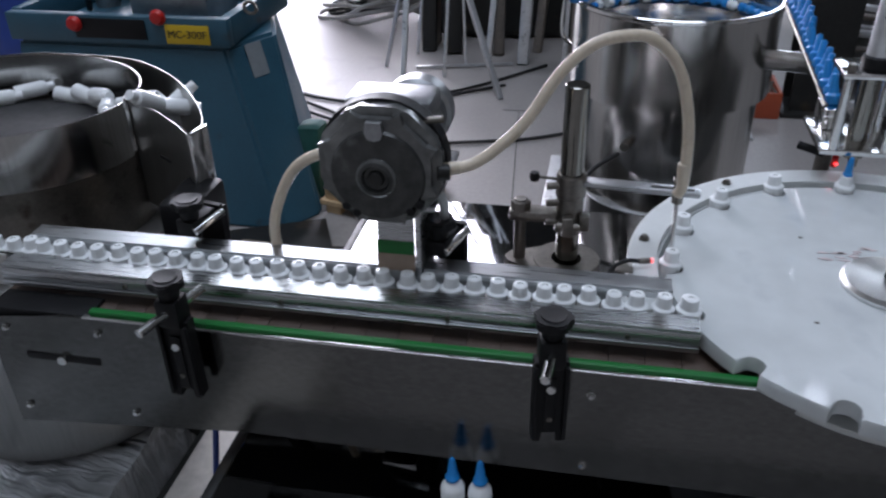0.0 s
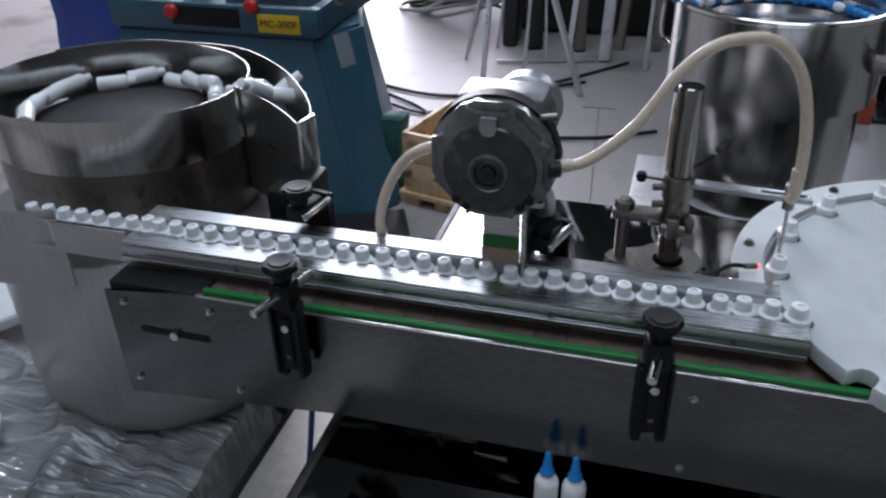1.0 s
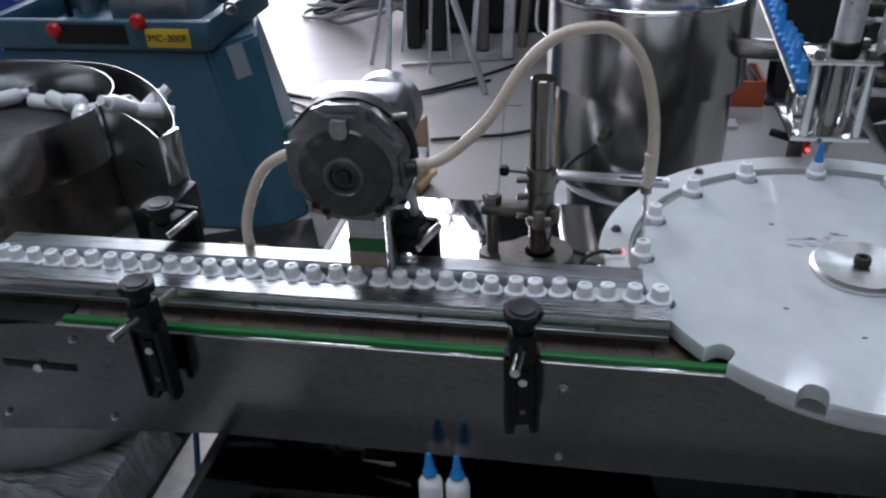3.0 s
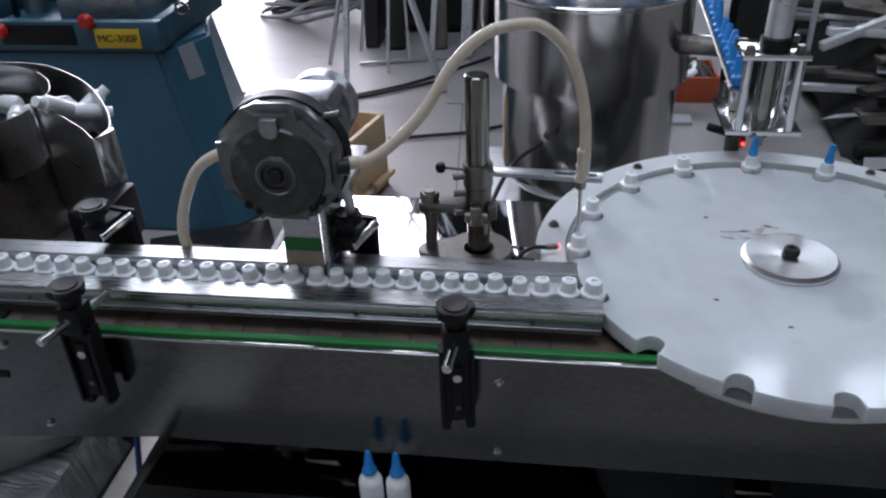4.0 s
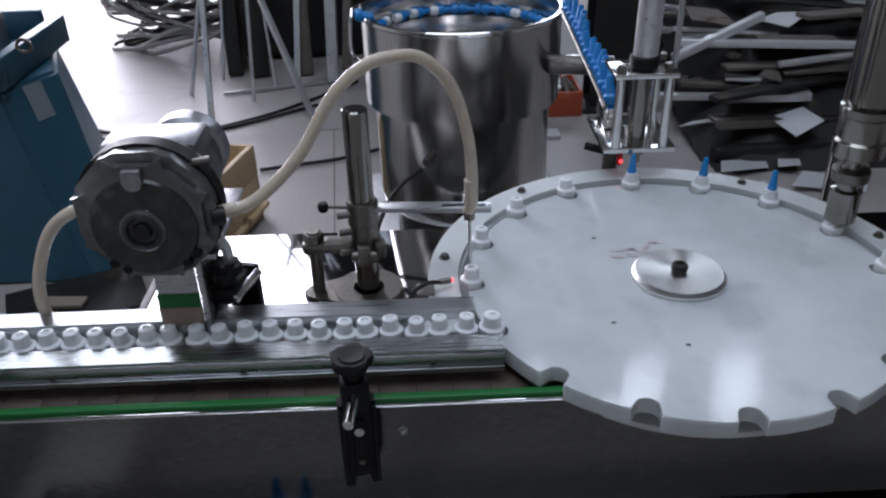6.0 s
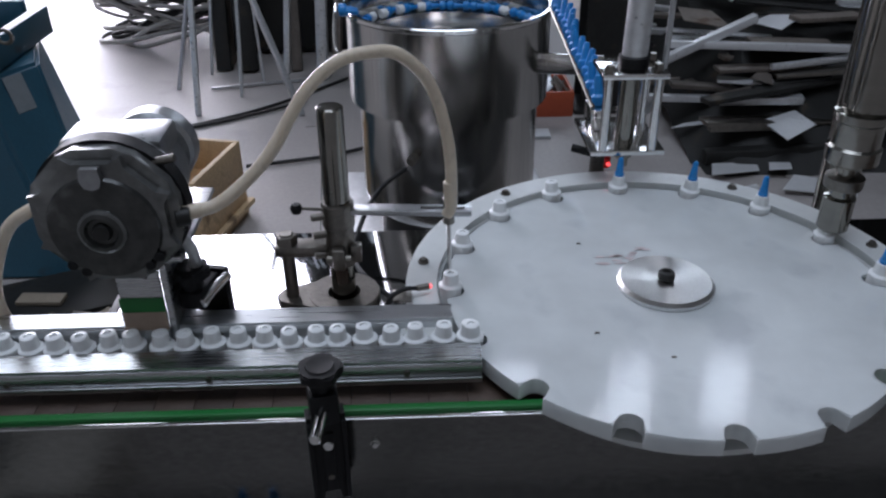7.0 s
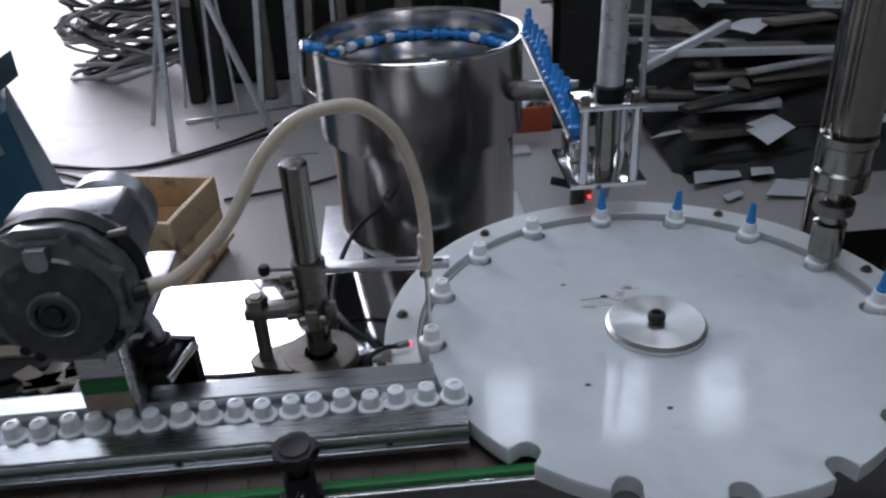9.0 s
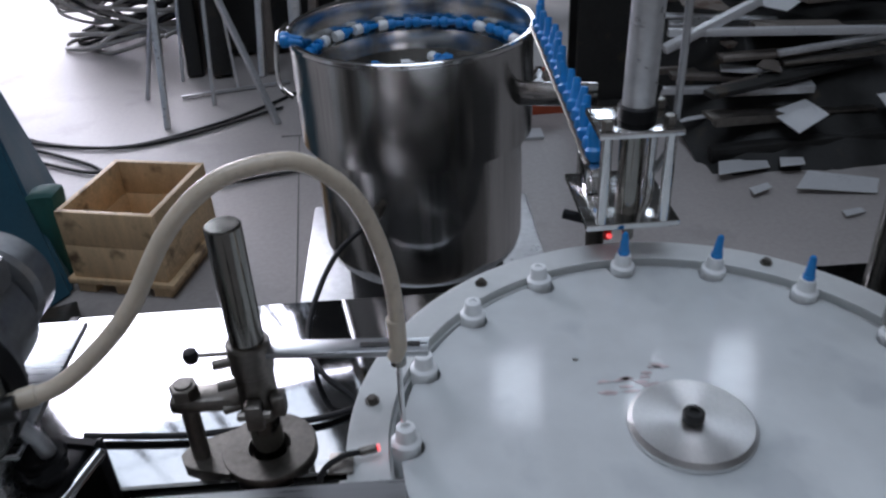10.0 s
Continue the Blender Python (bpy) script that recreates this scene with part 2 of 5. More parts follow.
def lathe(bm, prof, c=(0, 0, 0), seg=32, m=None):
    """Turns a profile of (radius, height) round the upright axis through c."""
    rings = []
    for r, z in prof:
        if r < 1e-6:
            rings.append([bm.verts.new((0, 0, z))])
        else:
            rings.append([bm.verts.new((r * math.cos(2 * math.pi * i / seg), r * math.sin(2 * math.pi * i / seg), z)) for i in range(seg)])
    for a, b in zip(rings, rings[1:]):
        for i in range(seg):
            j = (i + 1) % seg
            if len(a) == 1 and len(b) == 1:
                continue
            if len(a) == 1:
                bm.faces.new((a[0], b[j], b[i]))
            elif len(b) == 1:
                bm.faces.new((a[i], a[j], b[0]))
            else:
                bm.faces.new((a[i], a[j], b[j], b[i]))
    for ring, flip in ((rings[0], True), (rings[-1], False)):
        if len(ring) > 1 and prof[0] != prof[-1]:
            bm.faces.new(list(reversed(ring)) if flip else ring)
    m = (m if m is not None else Matrix.Identity(4))
    bmesh.ops.transform(bm, matrix=Matrix.Translation(c) @ m, verts=[v for ring in rings for v in ring])
    return bm


def rod(bm, p0, p1, r, r2=None, seg=20, chamfer=0.0):
    p0, p1 = Vector(p0), Vector(p1)
    h = (p1 - p0).length
    r2 = r if r2 is None else r2
    ch = min(chamfer, h / 3)
    prof = [(r - ch, 0), (r, ch), (r2, h - ch), (r2 - ch, h)] if ch else [(r, 0), (r2, h)]
    return lathe(bm, prof, p0, seg, (p1 - p0).to_track_quat("Z", "Y").to_matrix().to_4x4())


def spline(pts, steps=8):
    pts = [Vector(p) for p in pts]
    out = []
    for i in range(len(pts) - 1):
        a, b, c, d = pts[max(i - 1, 0)], pts[i], pts[i + 1], pts[min(i + 2, len(pts) - 1)]
        for k in range(steps):
            t = k / steps
            out.append(0.5 * ((2 * b) + (c - a) * t + (2 * a - 5 * b + 4 * c - d) * t * t + (3 * b - a - 3 * c + d) * t ** 3))
    return out + [pts[-1]]


def tube(bm, pts, r, seg=10, steps=8):
    p = spline(pts, steps)
    up = Vector((0.13, 0.31, 0.94))
    rings = []
    for i, q in enumerate(p):
        d = (p[min(i + 1, len(p) - 1)] - p[max(i - 1, 0)]).normalized()
        s = d.cross(up)
        s = s.normalized() if s.length > 1e-4 else Vector((1, 0, 0))
        up = s.cross(d).normalized()
        rings.append([bm.verts.new(q + r * (math.cos(2 * math.pi * k / seg) * s + math.sin(2 * math.pi * k / seg) * up)) for k in range(seg)])
    for a, b in zip(rings, rings[1:]):
        for k in range(seg):
            bm.faces.new((a[k], a[(k + 1) % seg], b[(k + 1) % seg], b[k]))
    bm.faces.new(list(reversed(rings[0])))
    bm.faces.new(rings[-1])
    return bm


def prism(bm, outline, z0, z1, m=None):
    lo = [bm.verts.new((x, y, z0)) for x, y in outline]
    hi = [bm.verts.new((x, y, z1)) for x, y in outline]
    n = len(lo)
    bm.faces.new(list(reversed(lo)))
    bm.faces.new(hi)
    for i in range(n):
        bm.faces.new((lo[i], lo[(i + 1) % n], hi[(i + 1) % n], hi[i]))
    if m is not None:
        bmesh.ops.transform(bm, matrix=m, verts=lo + hi)
    return bm


def curtain(bm, line, z0, z1, th):
    """A bent upright sheet of thickness th along a line of (x, y)."""
    line = [Vector((x, y)) for x, y in line]
    side = []
    for i, p in enumerate(line):
        d = (line[min(i + 1, len(line) - 1)] - line[max(i - 1, 0)]).normalized()
        side.append(Vector((-d.y, d.x)) * th / 2)
    a = [p + s for p, s in zip(line, side)]
    b = [p - s for p, s in zip(line, side)]
    return prism(bm, [tuple(p) for p in a] + [tuple(p) for p in reversed(b)], z0, z1)


def arc(c, r, a0, a1, n=24):
    return [(c[0] + r * math.cos(radians(a0 + (a1 - a0) * i / n)), c[1] + r * math.sin(radians(a0 + (a1 - a0) * i / n))) for i in range(n + 1)]


def mesh(name, bm, mat):
    bmesh.ops.recalc_face_normals(bm, faces=bm.faces)
    me = bpy.data.meshes.new(name)
    bm.to_mesh(me)
    bm.free()
    me.materials.append(mat)
    me.shade_smooth()
    me.set_sharp_from_angle(angle=radians(32))
    return me


def part(name, bm, mat, parent, label=""):
    ob = new(name, mesh(name, bm, mat))
    ob.parent = parent
    if parent.type == "EMPTY":
        ob.matrix_parent_inverse = parent.matrix_basis.inverted()
    return tagged(ob, label)


def thing(name, base, label, category, group=""):
    ob = new(name)
    ob.empty_display_size = 0.05
    ob.location = base
    return tagged(ob, label, category, group)


def solo(name, bm, mat, label, category, group="", kind=""):
    return tagged(new(name, mesh(name, bm, mat)), label, category, group, kind)


B = bmesh.new


def setting(name, bm, mat, label):
    return solo(name, bm, mat, label, name.split("_")[0], "", "structure")


# ---- the workshop ----
X0, X1, Y0, Y1, ZR = -9.0, 8.0, -7.0, 9.0, 10.0
setting("floor", box(B(), X0, X1, Y0, Y1, -0.2, 0.0), CONCRETE, "dusty grey concrete workshop floor with stains")
ground = B()
box(ground, -300, 300, Y1 + 0.01, 600, -0.3, -0.02)
setting("ground", ground, CONCRETE, "pale concrete yard outside the open gate")
# far wall: gate opening on the one side, a band of high windows above
wb = B()
for x0, x1, z0, z1 in ((X0, -5.8, 0, 4.8), (-1.2, 1.1, 0, 4.8), (1.1, 3.3, 0, 2.4), (1.1, 3.3, 4.4, 4.8), (3.3, X1, 0, 4.8), (X0, -6.4, 4.8, 8.9), (-2.3, X1, 4.8, 7.4), (-2.3, 1.04, 7.4, 8.9), (1.66, 1.99, 7.4, 8.9), (2.61, 2.69, 7.4, 8.9), (3.31, 4.09, 7.4, 8.9), (4.71, X1, 7.4, 8.9), (X0, X1, 8.9, ZR)):
    box(wb, x0, x1, Y1, Y1 + 0.24, z0, z1)
setting("wall_north", wb, PLASTER, "dark dusty plaster wall with an open gate")
setting("wall_west", box(B(), X0 - 0.24, X0, Y0, Y1 + 0.24, 0, ZR), PALE_WALL, "unseen workshop wall in lighter grey that brightens reflections on the machine")
setting("wall_east", box(B(), X1, X1 + 0.24, Y0, Y1 + 0.24, 0, ZR), PLASTER, "dark dusty plaster wall")
setting("wall_south", box(B(), X0, X1, Y0 - 0.24, Y0, 0, ZR), PALE_WALL, "unseen workshop wall in lighter grey that brightens reflections on the machine")
rf = B()
for x0, x1, y0, y1 in ((X0, -4.0, Y0, Y1), (3.0, X1, Y0, Y1), (-4.0, 3.0, Y0, -2.7), (-4.0, 3.0, 3.3, Y1)):
    box(rf, x0, x1, y0, y1, ZR, ZR + 0.15)
setting("ceiling", rf, ROOF, "unseen grey sheet roof with an opening added for the overhead fill")
win = thing("window_1", (-4, Y1, 4.8), "large steel-framed workshop window above the gate", "window")
win["kind"] = "structure"
for k in range(6):
    x = -6.36 + 4.02 * k / 5
    part("mullion", box(B(), x - 0.04, x + 0.04, Y1 + 0.05, Y1 + 0.12, 4.8, 8.9), DARK, win)
for z in (6.1, 7.5):
    part("transom", box(B(), -6.4, -2.3, Y1 + 0.06, Y1 + 0.11, z, z + 0.08), DARK, win)

# expansion joints of the floor
for x, y, length, a in ((-0.17, 1.5, 2.08, 4.8), (-0.42, 3.58, 0.16, -88)):
    setting("trim", box(B(), -0.0018, 0.0018, 0, length, 0.0005, 0.0022, 0.0, pose(x, y, 0, 0, 0, a)), PLASTER, "dark joint line in the concrete floor")

# ---- machine table ----
TZ = 0.68
table = thing("machine_table", (0.3, 0.95, 0), "stainless steel machine table with a glossy sheet top", "table")
part("tabletop", box(B(), -0.385, 1.10, 0.545, 1.372, TZ - 0.012, TZ, 0.003), STEEL_TOP, table)
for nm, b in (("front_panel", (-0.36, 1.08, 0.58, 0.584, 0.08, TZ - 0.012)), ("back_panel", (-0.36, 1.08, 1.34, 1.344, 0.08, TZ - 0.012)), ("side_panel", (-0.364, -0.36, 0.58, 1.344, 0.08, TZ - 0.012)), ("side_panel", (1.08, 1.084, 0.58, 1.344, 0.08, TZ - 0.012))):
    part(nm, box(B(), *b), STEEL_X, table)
part("edge_frame", box(B(), -0.40, -0.386, 0.545, 1.377, TZ - 0.06, TZ - 0.002, 0.002), DARK, table, "dark steel edge angle")
for x in (-0.33, 1.05):
    for y in (0.62, 1.30):
        part("leg", rod(B(), (x, y, 0), (x, y, 0.08), 0.025, chamfer=0.004), BLACK, table)

# ---- conveyor ----
conv = thing("conveyor", (0, 0.74, TZ), "slat conveyor with a satin steel side plate and green wear strips", "conveyor")
XL, XR = -0.665, 1.0


def side_plate(y0, y1):
    bm = B()
    out = [(XL, 0.69), (XL + 0.30, 0.718), (XR, 0.722), (XR, 0.864), (XL + 0.12, 0.864), (XL + 0.05, 0.858), (XL, 0.852)]
    return prism(bm, out, 0, y1 - y0, Matrix.Translation((0, y1, 0)) @ pose(0, 0, 0, 90, 0, 0))


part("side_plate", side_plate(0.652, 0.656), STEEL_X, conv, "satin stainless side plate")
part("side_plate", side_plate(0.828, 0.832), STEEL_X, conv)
part("plate_lip", box(B(), XL + 0.13, 0.75, 0.6505, 0.6575, 0.8642, 0.8665, 0.0008), CHROME, conv)
for y in (0.658,):
    part("wear_strip", box(B(), -0.53, 0.60, y, y + 0.009, 0.8645, 0.8702, 0.0015), GREEN, conv, "bright green plastic wear strip")
part("slot", box(B(), -0.623, -0.528, 0.6505, 0.6518, 0.797, 0.806, 0.0004), BLACK, conv, "dark adjusting slot")
part("slot_bolt", rod(B(), (-0.575, 0.652, 0.801), (-0.575, 0.645, 0.801), 0.006, chamfer=0.001), CHROME, conv)
for x, z in ((0.038, 0.835), (0.036, 0.735), (-0.498, 0.729), (-0.64, 0.84), (-0.645, 0.72), (0.66, 0.82), (-0.52, 0.845), (0.64, 0.735)):
    bm = rod(B(), (x, 0.652, z), (x, 0.6508, z), 0.0045, seg=16)
    part("bolt", rod(bm, (x, 0.651, z), (x, 0.647, z), 0.0036, seg=6, chamfer=0.0008), CHROME, conv)
for x in (-0.19, 0.33):
    part("support", box(B(), x - 0.022, x + 0.022, 0.69, 0.80, TZ, 0.75, 0.003), STEEL, conv)
# black backing added under the slats so the gaps between them stay dark
part("slat_gap_backing", box(B(), XL + 0.02, 0.60, 0.671, 0.816, 0.845, 0.8515), BLACK, conv)
# black box over the belt's left edge imitates the dark hole there
part("dark_hole_block", box(B(), -0.660, -0.532, 0.657, 0.6955, 0.845, 0.8636, 0.002), BLACK, conv)
slat_bm = B()
box(slat_bm, -0.0187, 0.0187, 0.669, 0.818, 0.852, 0.859, 0.0005)
slat = part("slat", slat_bm, BELT, conv)
slat.location.x = -0.645
for i in range(1, 44):
    s = new("slat", slat.data)
    s.parent, s.matrix_parent_inverse = conv, slat.matrix_parent_inverse
    s.location.x = -0.645 + i * 0.0377

conv.location += Vector((0, 0.004, 0.013))


def rail(name, face_y, flange_y, z0, z1, x0, x1, label, round_end=0.0):
    th = thing(name, (x0, face_y, z0), label, "guide rail", "conveyor guide rails")
    lo, hi = sorted((face_y, flange_y))
    bm = B()
    out = [(x0, lo), (x1 - round_end, lo)] + ([(x1 - round_end + round_end * math.sin(a), lo + round_end * (1 - math.cos(a))) for a in (0.5, 1.0, 1.57)] if round_end else [(x1, lo)]) + [(x1, hi), (x0, hi)]
    part("flange", prism(bm, out, z1 - 0.003, z1), ALU, th)
    y = face_y
    part("face", box(B(), x0, x1 - round_end, y - 0.0015, y + 0.0015, z0, z1 - 0.0032, 0.0005), ALU, th)
    part("lower_lip", box(B(), x0, x1 - round_end, y - 0.005, y - 0.0018, z0, z0 + 0.006, 0.0008), ALU, th)
    for k in range(4):
        x = -0.50 + 0.19 * k
        part("rail_screw", rod(B(), (x, y - 0.0016, z0 + 0.011), (x, y - 0.004, z0 + 0.011), 0.0028, seg=10), WORN, th)
    return th


rail("guide_rail", 0.699, 0.7255, 0.886, 0.910, -0.66, 0.142, "angled aluminium guide rail in front of the bottle row")
rail("guide_rail", 0.7600, 0.785, 0.893, 0.917, -0.66, 0.116, "aluminium guide rail with a rounded end behind the bottle row")
solo("guide_strip", box(box(B(), -0.82, -0.60, 0.727, 0.730, 0.906, 0.909), -0.82, -0.60, 0.7545, 0.7575, 0.906, 0.909), STEEL, "thin steel guide strips that lead bottles from the feeder", "guide strip")


def bottle_mesh():
    """A short bottle seen from the neck: body, wide shoulder and slim neck; its base at z = 0."""
    return lathe(B(), [(0, 0), (0.0112, 0), (0.0122, 0.001), (0.0122, 0.0305), (0.0128, 0.0312), (0.0128, 0.0345), (0.0118, 0.0356), (0.0098, 0.0362), (0.0090, 0.0372), (0.0084, 0.0445), (0.0079, 0.0488), (0.0064, 0.0495), (0.0040, 0.0495), (0.0038, 0.0475), (0, 0.0470)], seg=24)


bdat = mesh("bottle", bottle_mesh(), BOTTLE)
first = -0.632
N_ROW = 31
for i in range(N_ROW):
    ob = tagged(new("bottle", bdat), "milky white plastic bottle standing open on the conveyor belt", "bottle", "bottles on the conveyor")
    ob.matrix_basis = pose(first + i * 0.0254 + random.uniform(-0.0003, 0.0003), 0.7415 + random.uniform(-0.002, 0.002), 0.872, random.uniform(-3, 3), random.uniform(-3, 3), random.uniform(0, 360))
for i in range(8):
    ob = tagged(new("bottle", bdat), "milky white plastic bottle standing open in the feeder outlet", "bottle", "bottles in the feeder outlet")
    ob.matrix_basis = pose(-0.825 + i * 0.0258, 0.7425 + random.uniform(-0.002, 0.002), 0.875 if i > 6 else 0.871, 0, 0, random.uniform(0, 360))


# ---- clamps with star knobs ----
def star(r, n=5, depth=0.18):
    return [(r * (1 - depth / 2 + depth / 2 * math.cos(n * a)) * math.cos(a), r * (1 - depth / 2 + depth / 2 * math.cos(n * a)) * math.sin(a)) for a in [2 * math.pi * k / 60 for k in range(60)]]


def clamp(front=True):
    """A black clamp on the conveyor's side, with its knob's centre over the origin at z = 0 and the rail on +y."""
    s = 1 if front else -1
    oy = 0.0 if front else 0.034
    t = thing("rail_clamp", (0, 0, 0), "black plastic rail clamp with a star knob and steel rod", "clamp", "rail clamps")
    kn = B()
    prism(kn, star(0.0205), -0.004, 0.006)
    bmesh.ops.bevel(kn, geom=[e for e in kn.edges if abs(e.verts[0].co.z - e.verts[1].co.z) < 1e-5], offset=0.002, segments=2, affect="EDGES")
    lathe(kn, [(0.0125, 0.0060), (0.0120, 0.0072), (0.0105, 0.0070), (0.0, 0.0066)], seg=20)
    rod(kn, (0, 0, -0.020), (0, 0, -0.005), 0.010, 0.013, seg=16)
    part("knob", kn, BLACK, t, "black star knob")
    part("clamp_head", box(B(), -0.013, 0.013, -0.013, 0.013 if front else 0.0335, -0.052 if front else -0.038, -0.018, 0.003), BLACK, t)
    part("rod", rod(B(), ((-0.013, -0.046, -0.036) if front else (0.012, -0.012, -0.030)), ((0.015, 0.040, -0.030) if front else (0.022, 0.034, -0.022)), 0.0052, chamfer=0.0012), CHROME, t, "bright round steel rod")
    y0, y1 = (-0.006 + oy, 0.008 + oy) if front else (oy, 0.0065 + oy)
    top = -0.046 if front else -0.016
    outline = [(-0.0175, top), (-0.0175, -0.146), (-0.0155, -0.150), (-0.0085, -0.150), (-0.0070, -0.138), (0.0070, -0.138), (0.0085, -0.150), (0.0155, -0.150), (0.0175, -0.146), (0.0175, top)]
    bd = prism(B(), outline, 0, y1 - y0, Matrix.Translation((0, y1, 0)) @ pose(0, 0, 0, 90, 0, 0))
    part("clamp_body", bd, BLACK, t)
    for x in (-0.0155, 0.0155):
        part("body_rib", box(B(), x - 0.002, x + 0.002, y0 - 0.006 * s, y0 - 0.0002 * s, -0.144, top - 0.004, 0.0008) if front else box(B(), x - 0.002, x + 0.002, y1 + 0.0002, y1 + 0.006, -0.144, top - 0.004, 0.0008), BLACK, t)
    part("slot_face", box(B(), -0.0055, 0.0055, -0.0075 * s - 0.001 + oy * 1.03, -0.0075 * s + 0.001 + oy * 1.03, -0.135, -0.065, 0.0008), BLACK, t)
    part("body_screw", rod(B(), (0, -0.006 * s + oy * 1.04, -0.078), (0, -0.0115 * s + oy * 1.04, -0.078), 0.0052, seg=12, chamfer=0.001), CHROME, t)
    part("body_screw", rod(B(), (0, -0.006 * s + oy * 1.04, -0.118), (0, -0.0095 * s + oy * 1.04, -0.118), 0.0030, seg=10), WORN, t)
    return t


cf = clamp()
cf.matrix_basis = pose(-0.004, 0.637, 0.951, 0, 0, 12)
copy_thing(cf, pose(-0.405, 0.636, 0.953, 0, 0, -3))
cb = clamp(False)
cb.matrix_basis = pose(-0.145, 0.782, 0.966, 0, 0, -12)
copy_thing(cb, pose(-0.449, 0.780, 0.966, 0, 0, -12))
solo("gear_motor_box", box(B(), -0.53, -0.475, 0.838, 0.93, 0.853, 0.928, 0.008), BLACK, "small black plastic terminal housing behind the conveyor", "housing")


# ---- rotary dial ----
CX, CY, RB = 0.356, 0.832, 0.236
DT, DB = 0.9015, 0.883
dial = thing("rotary_dial", (CX, CY, TZ), "white plastic star wheel with notched rim and steel hub", "star wheel")
outl = []
RD, RN = 0.2435, 0.0138
for k in range(16):
    a0 = radians(k * 22.5)
    half = math.asin(RN / RD)
    cx, cy = RB * math.cos(a0), RB * math.sin(a0)
    for j in range(7):
        a = a0 - radians(11.25) + (radians(11.25) - half) * j / 6
        outl.append((RD * math.cos(a), RD * math.sin(a)))
    for j in range(1, 10):
        b = a0 - math.pi / 2 - math.pi * j / 10 - 0.35 * (1 - 2 * j / 10)
        outl.append((cx + RN * math.cos(b), cy + RN * math.sin(b)))
    for j in range(7):
        a = a0 + half + (radians(11.25) - half) * j / 7
        outl.append((RD * math.cos(a), RD * math.sin(a)))
dbm = prism(B(), outl, DB, DT)
bmesh.ops.bevel(dbm, geom=[e for e in dbm.edges if abs(e.verts[0].co.z - DT) < 1e-6 and abs(e.verts[1].co.z - DT) < 1e-6], offset=0.0012, segments=2, affect="EDGES")
bmesh.ops.translate(dbm, verts=dbm.verts, vec=(CX, CY, 0))
part("disc", dbm, HDPE, dial)
hub = part("hub_plate", lathe(B(), [(0, DT), (0.0525, DT), (0.0530, DT + 0.001), (0.0530, DT + 0.0045), (0.0495, DT + 0.0085), (0, DT + 0.0086)], (CX, CY, 0), 48), HUB, dial, "bright turned steel hub plate")
hb = B()
prism(hb, [(0.0085 * math.cos(math.pi * k / 3), 0.0085 * math.sin(math.pi * k / 3)) for k in range(6)], DT + 0.009, DT + 0.015)
lathe(hb, [(0.0085, DT + 0.009), (0.0092, DT + 0.011), (0.0092, DT + 0.016), (0.008, DT + 0.0175), (0.0045, DT + 0.0175), (0.004, DT + 0.013), (0, DT + 0.013)], seg=20)
bmesh.ops.translate(hb, verts=hb.verts, vec=(CX, CY, 0))
part("hub_bolt", hb, DARK, dial, "dark socket bolt")
part("shaft", rod(B(), (CX, CY, TZ), (CX, CY, DB), 0.03), TURNED, dial)
part("carrier_disc", lathe(B(), [(0, 0.853), (0.213, 0.853), (0.213, 0.8595), (0, 0.8595)], (CX, CY, 0), 64), HDPE_RING, dial)
sm = B()
for k in range(16):
    a, r = random.uniform(1.6, 2.5), random.uniform(0.062, 0.092)
    x, y = CX + r * math.cos(a), CY + r * math.sin(a) * 0.9
    prism(sm, [(x + random.uniform(0.003, 0.010) * math.cos(q) , y + random.uniform(0.001, 0.003) * math.sin(q)) for q in [k2 * 0.785 for k2 in range(8)]], DT + 0.0002, DT + 0.0006)
for x, y in ((0.277, 0.928), (0.263, 0.747), (0.33, 0.704)):
    part("speck", prism(B(), [(x + 0.003 * math.cos(q), y + 0.0016 * math.sin(q)) for q in [0.785 * k for k in range(8)]], DT + 0.0002, DT + 0.0007), WORN, dial, "small brown speck")
part("marker_smear", sm, STAIN, dial, "faint red marker smear")

ring = thing("guide_ring", (CX, CY + 0.26, TZ), "fixed white plastic guide ring behind the star wheel", "guide ring")
rbm = B()
prism(rbm, arc((CX, CY), 0.2505, -8, 192, 80) + list(reversed(arc((CX, CY), 0.2535, -8, 192, 80))), 0.878, 0.8965)
part("inner_ring", rbm, HDPE_RING, ring)
prism_o = prism(B(), arc((CX, CY), 0.2536, -8, 200, 80) + list(reversed(arc((CX, CY), 0.288, -8, 200, 80))), 0.878, 0.9065)
part("outer_ring", prism_o, HDPE_RING, ring)
part("ring_end", box(B(), 0.062, 0.088, 0.748, 0.80, 0.878, 0.9062, 0.004), HDPE_RING, ring)
for a in (168.5, 124.5, 56, 14):
    x, y = CX + 0.273 * math.cos(radians(a)), CY + 0.273 * math.sin(radians(a))
    bm = rod(B(), (x, y, 0.9065), (x, y, 0.908), 0.0065, seg=16)
    part("ring_bolt", rod(bm, (x, y, 0.9075), (x, y, 0.912), 0.0045, seg=6, chamfer=0.0008), WORN, ring)
    part("ring_post", rod(B(), (x, y, TZ), (x, y, 0.878), 0.009), TURNED, ring)


def tip(bm, z):
    return lathe(bm, [(0.0062, z), (0.0062, z + 0.004), (0.0052, z + 0.005), (0.0034, z + 0.024), (0.0024, z + 0.0265), (0, z + 0.027)], seg=16)


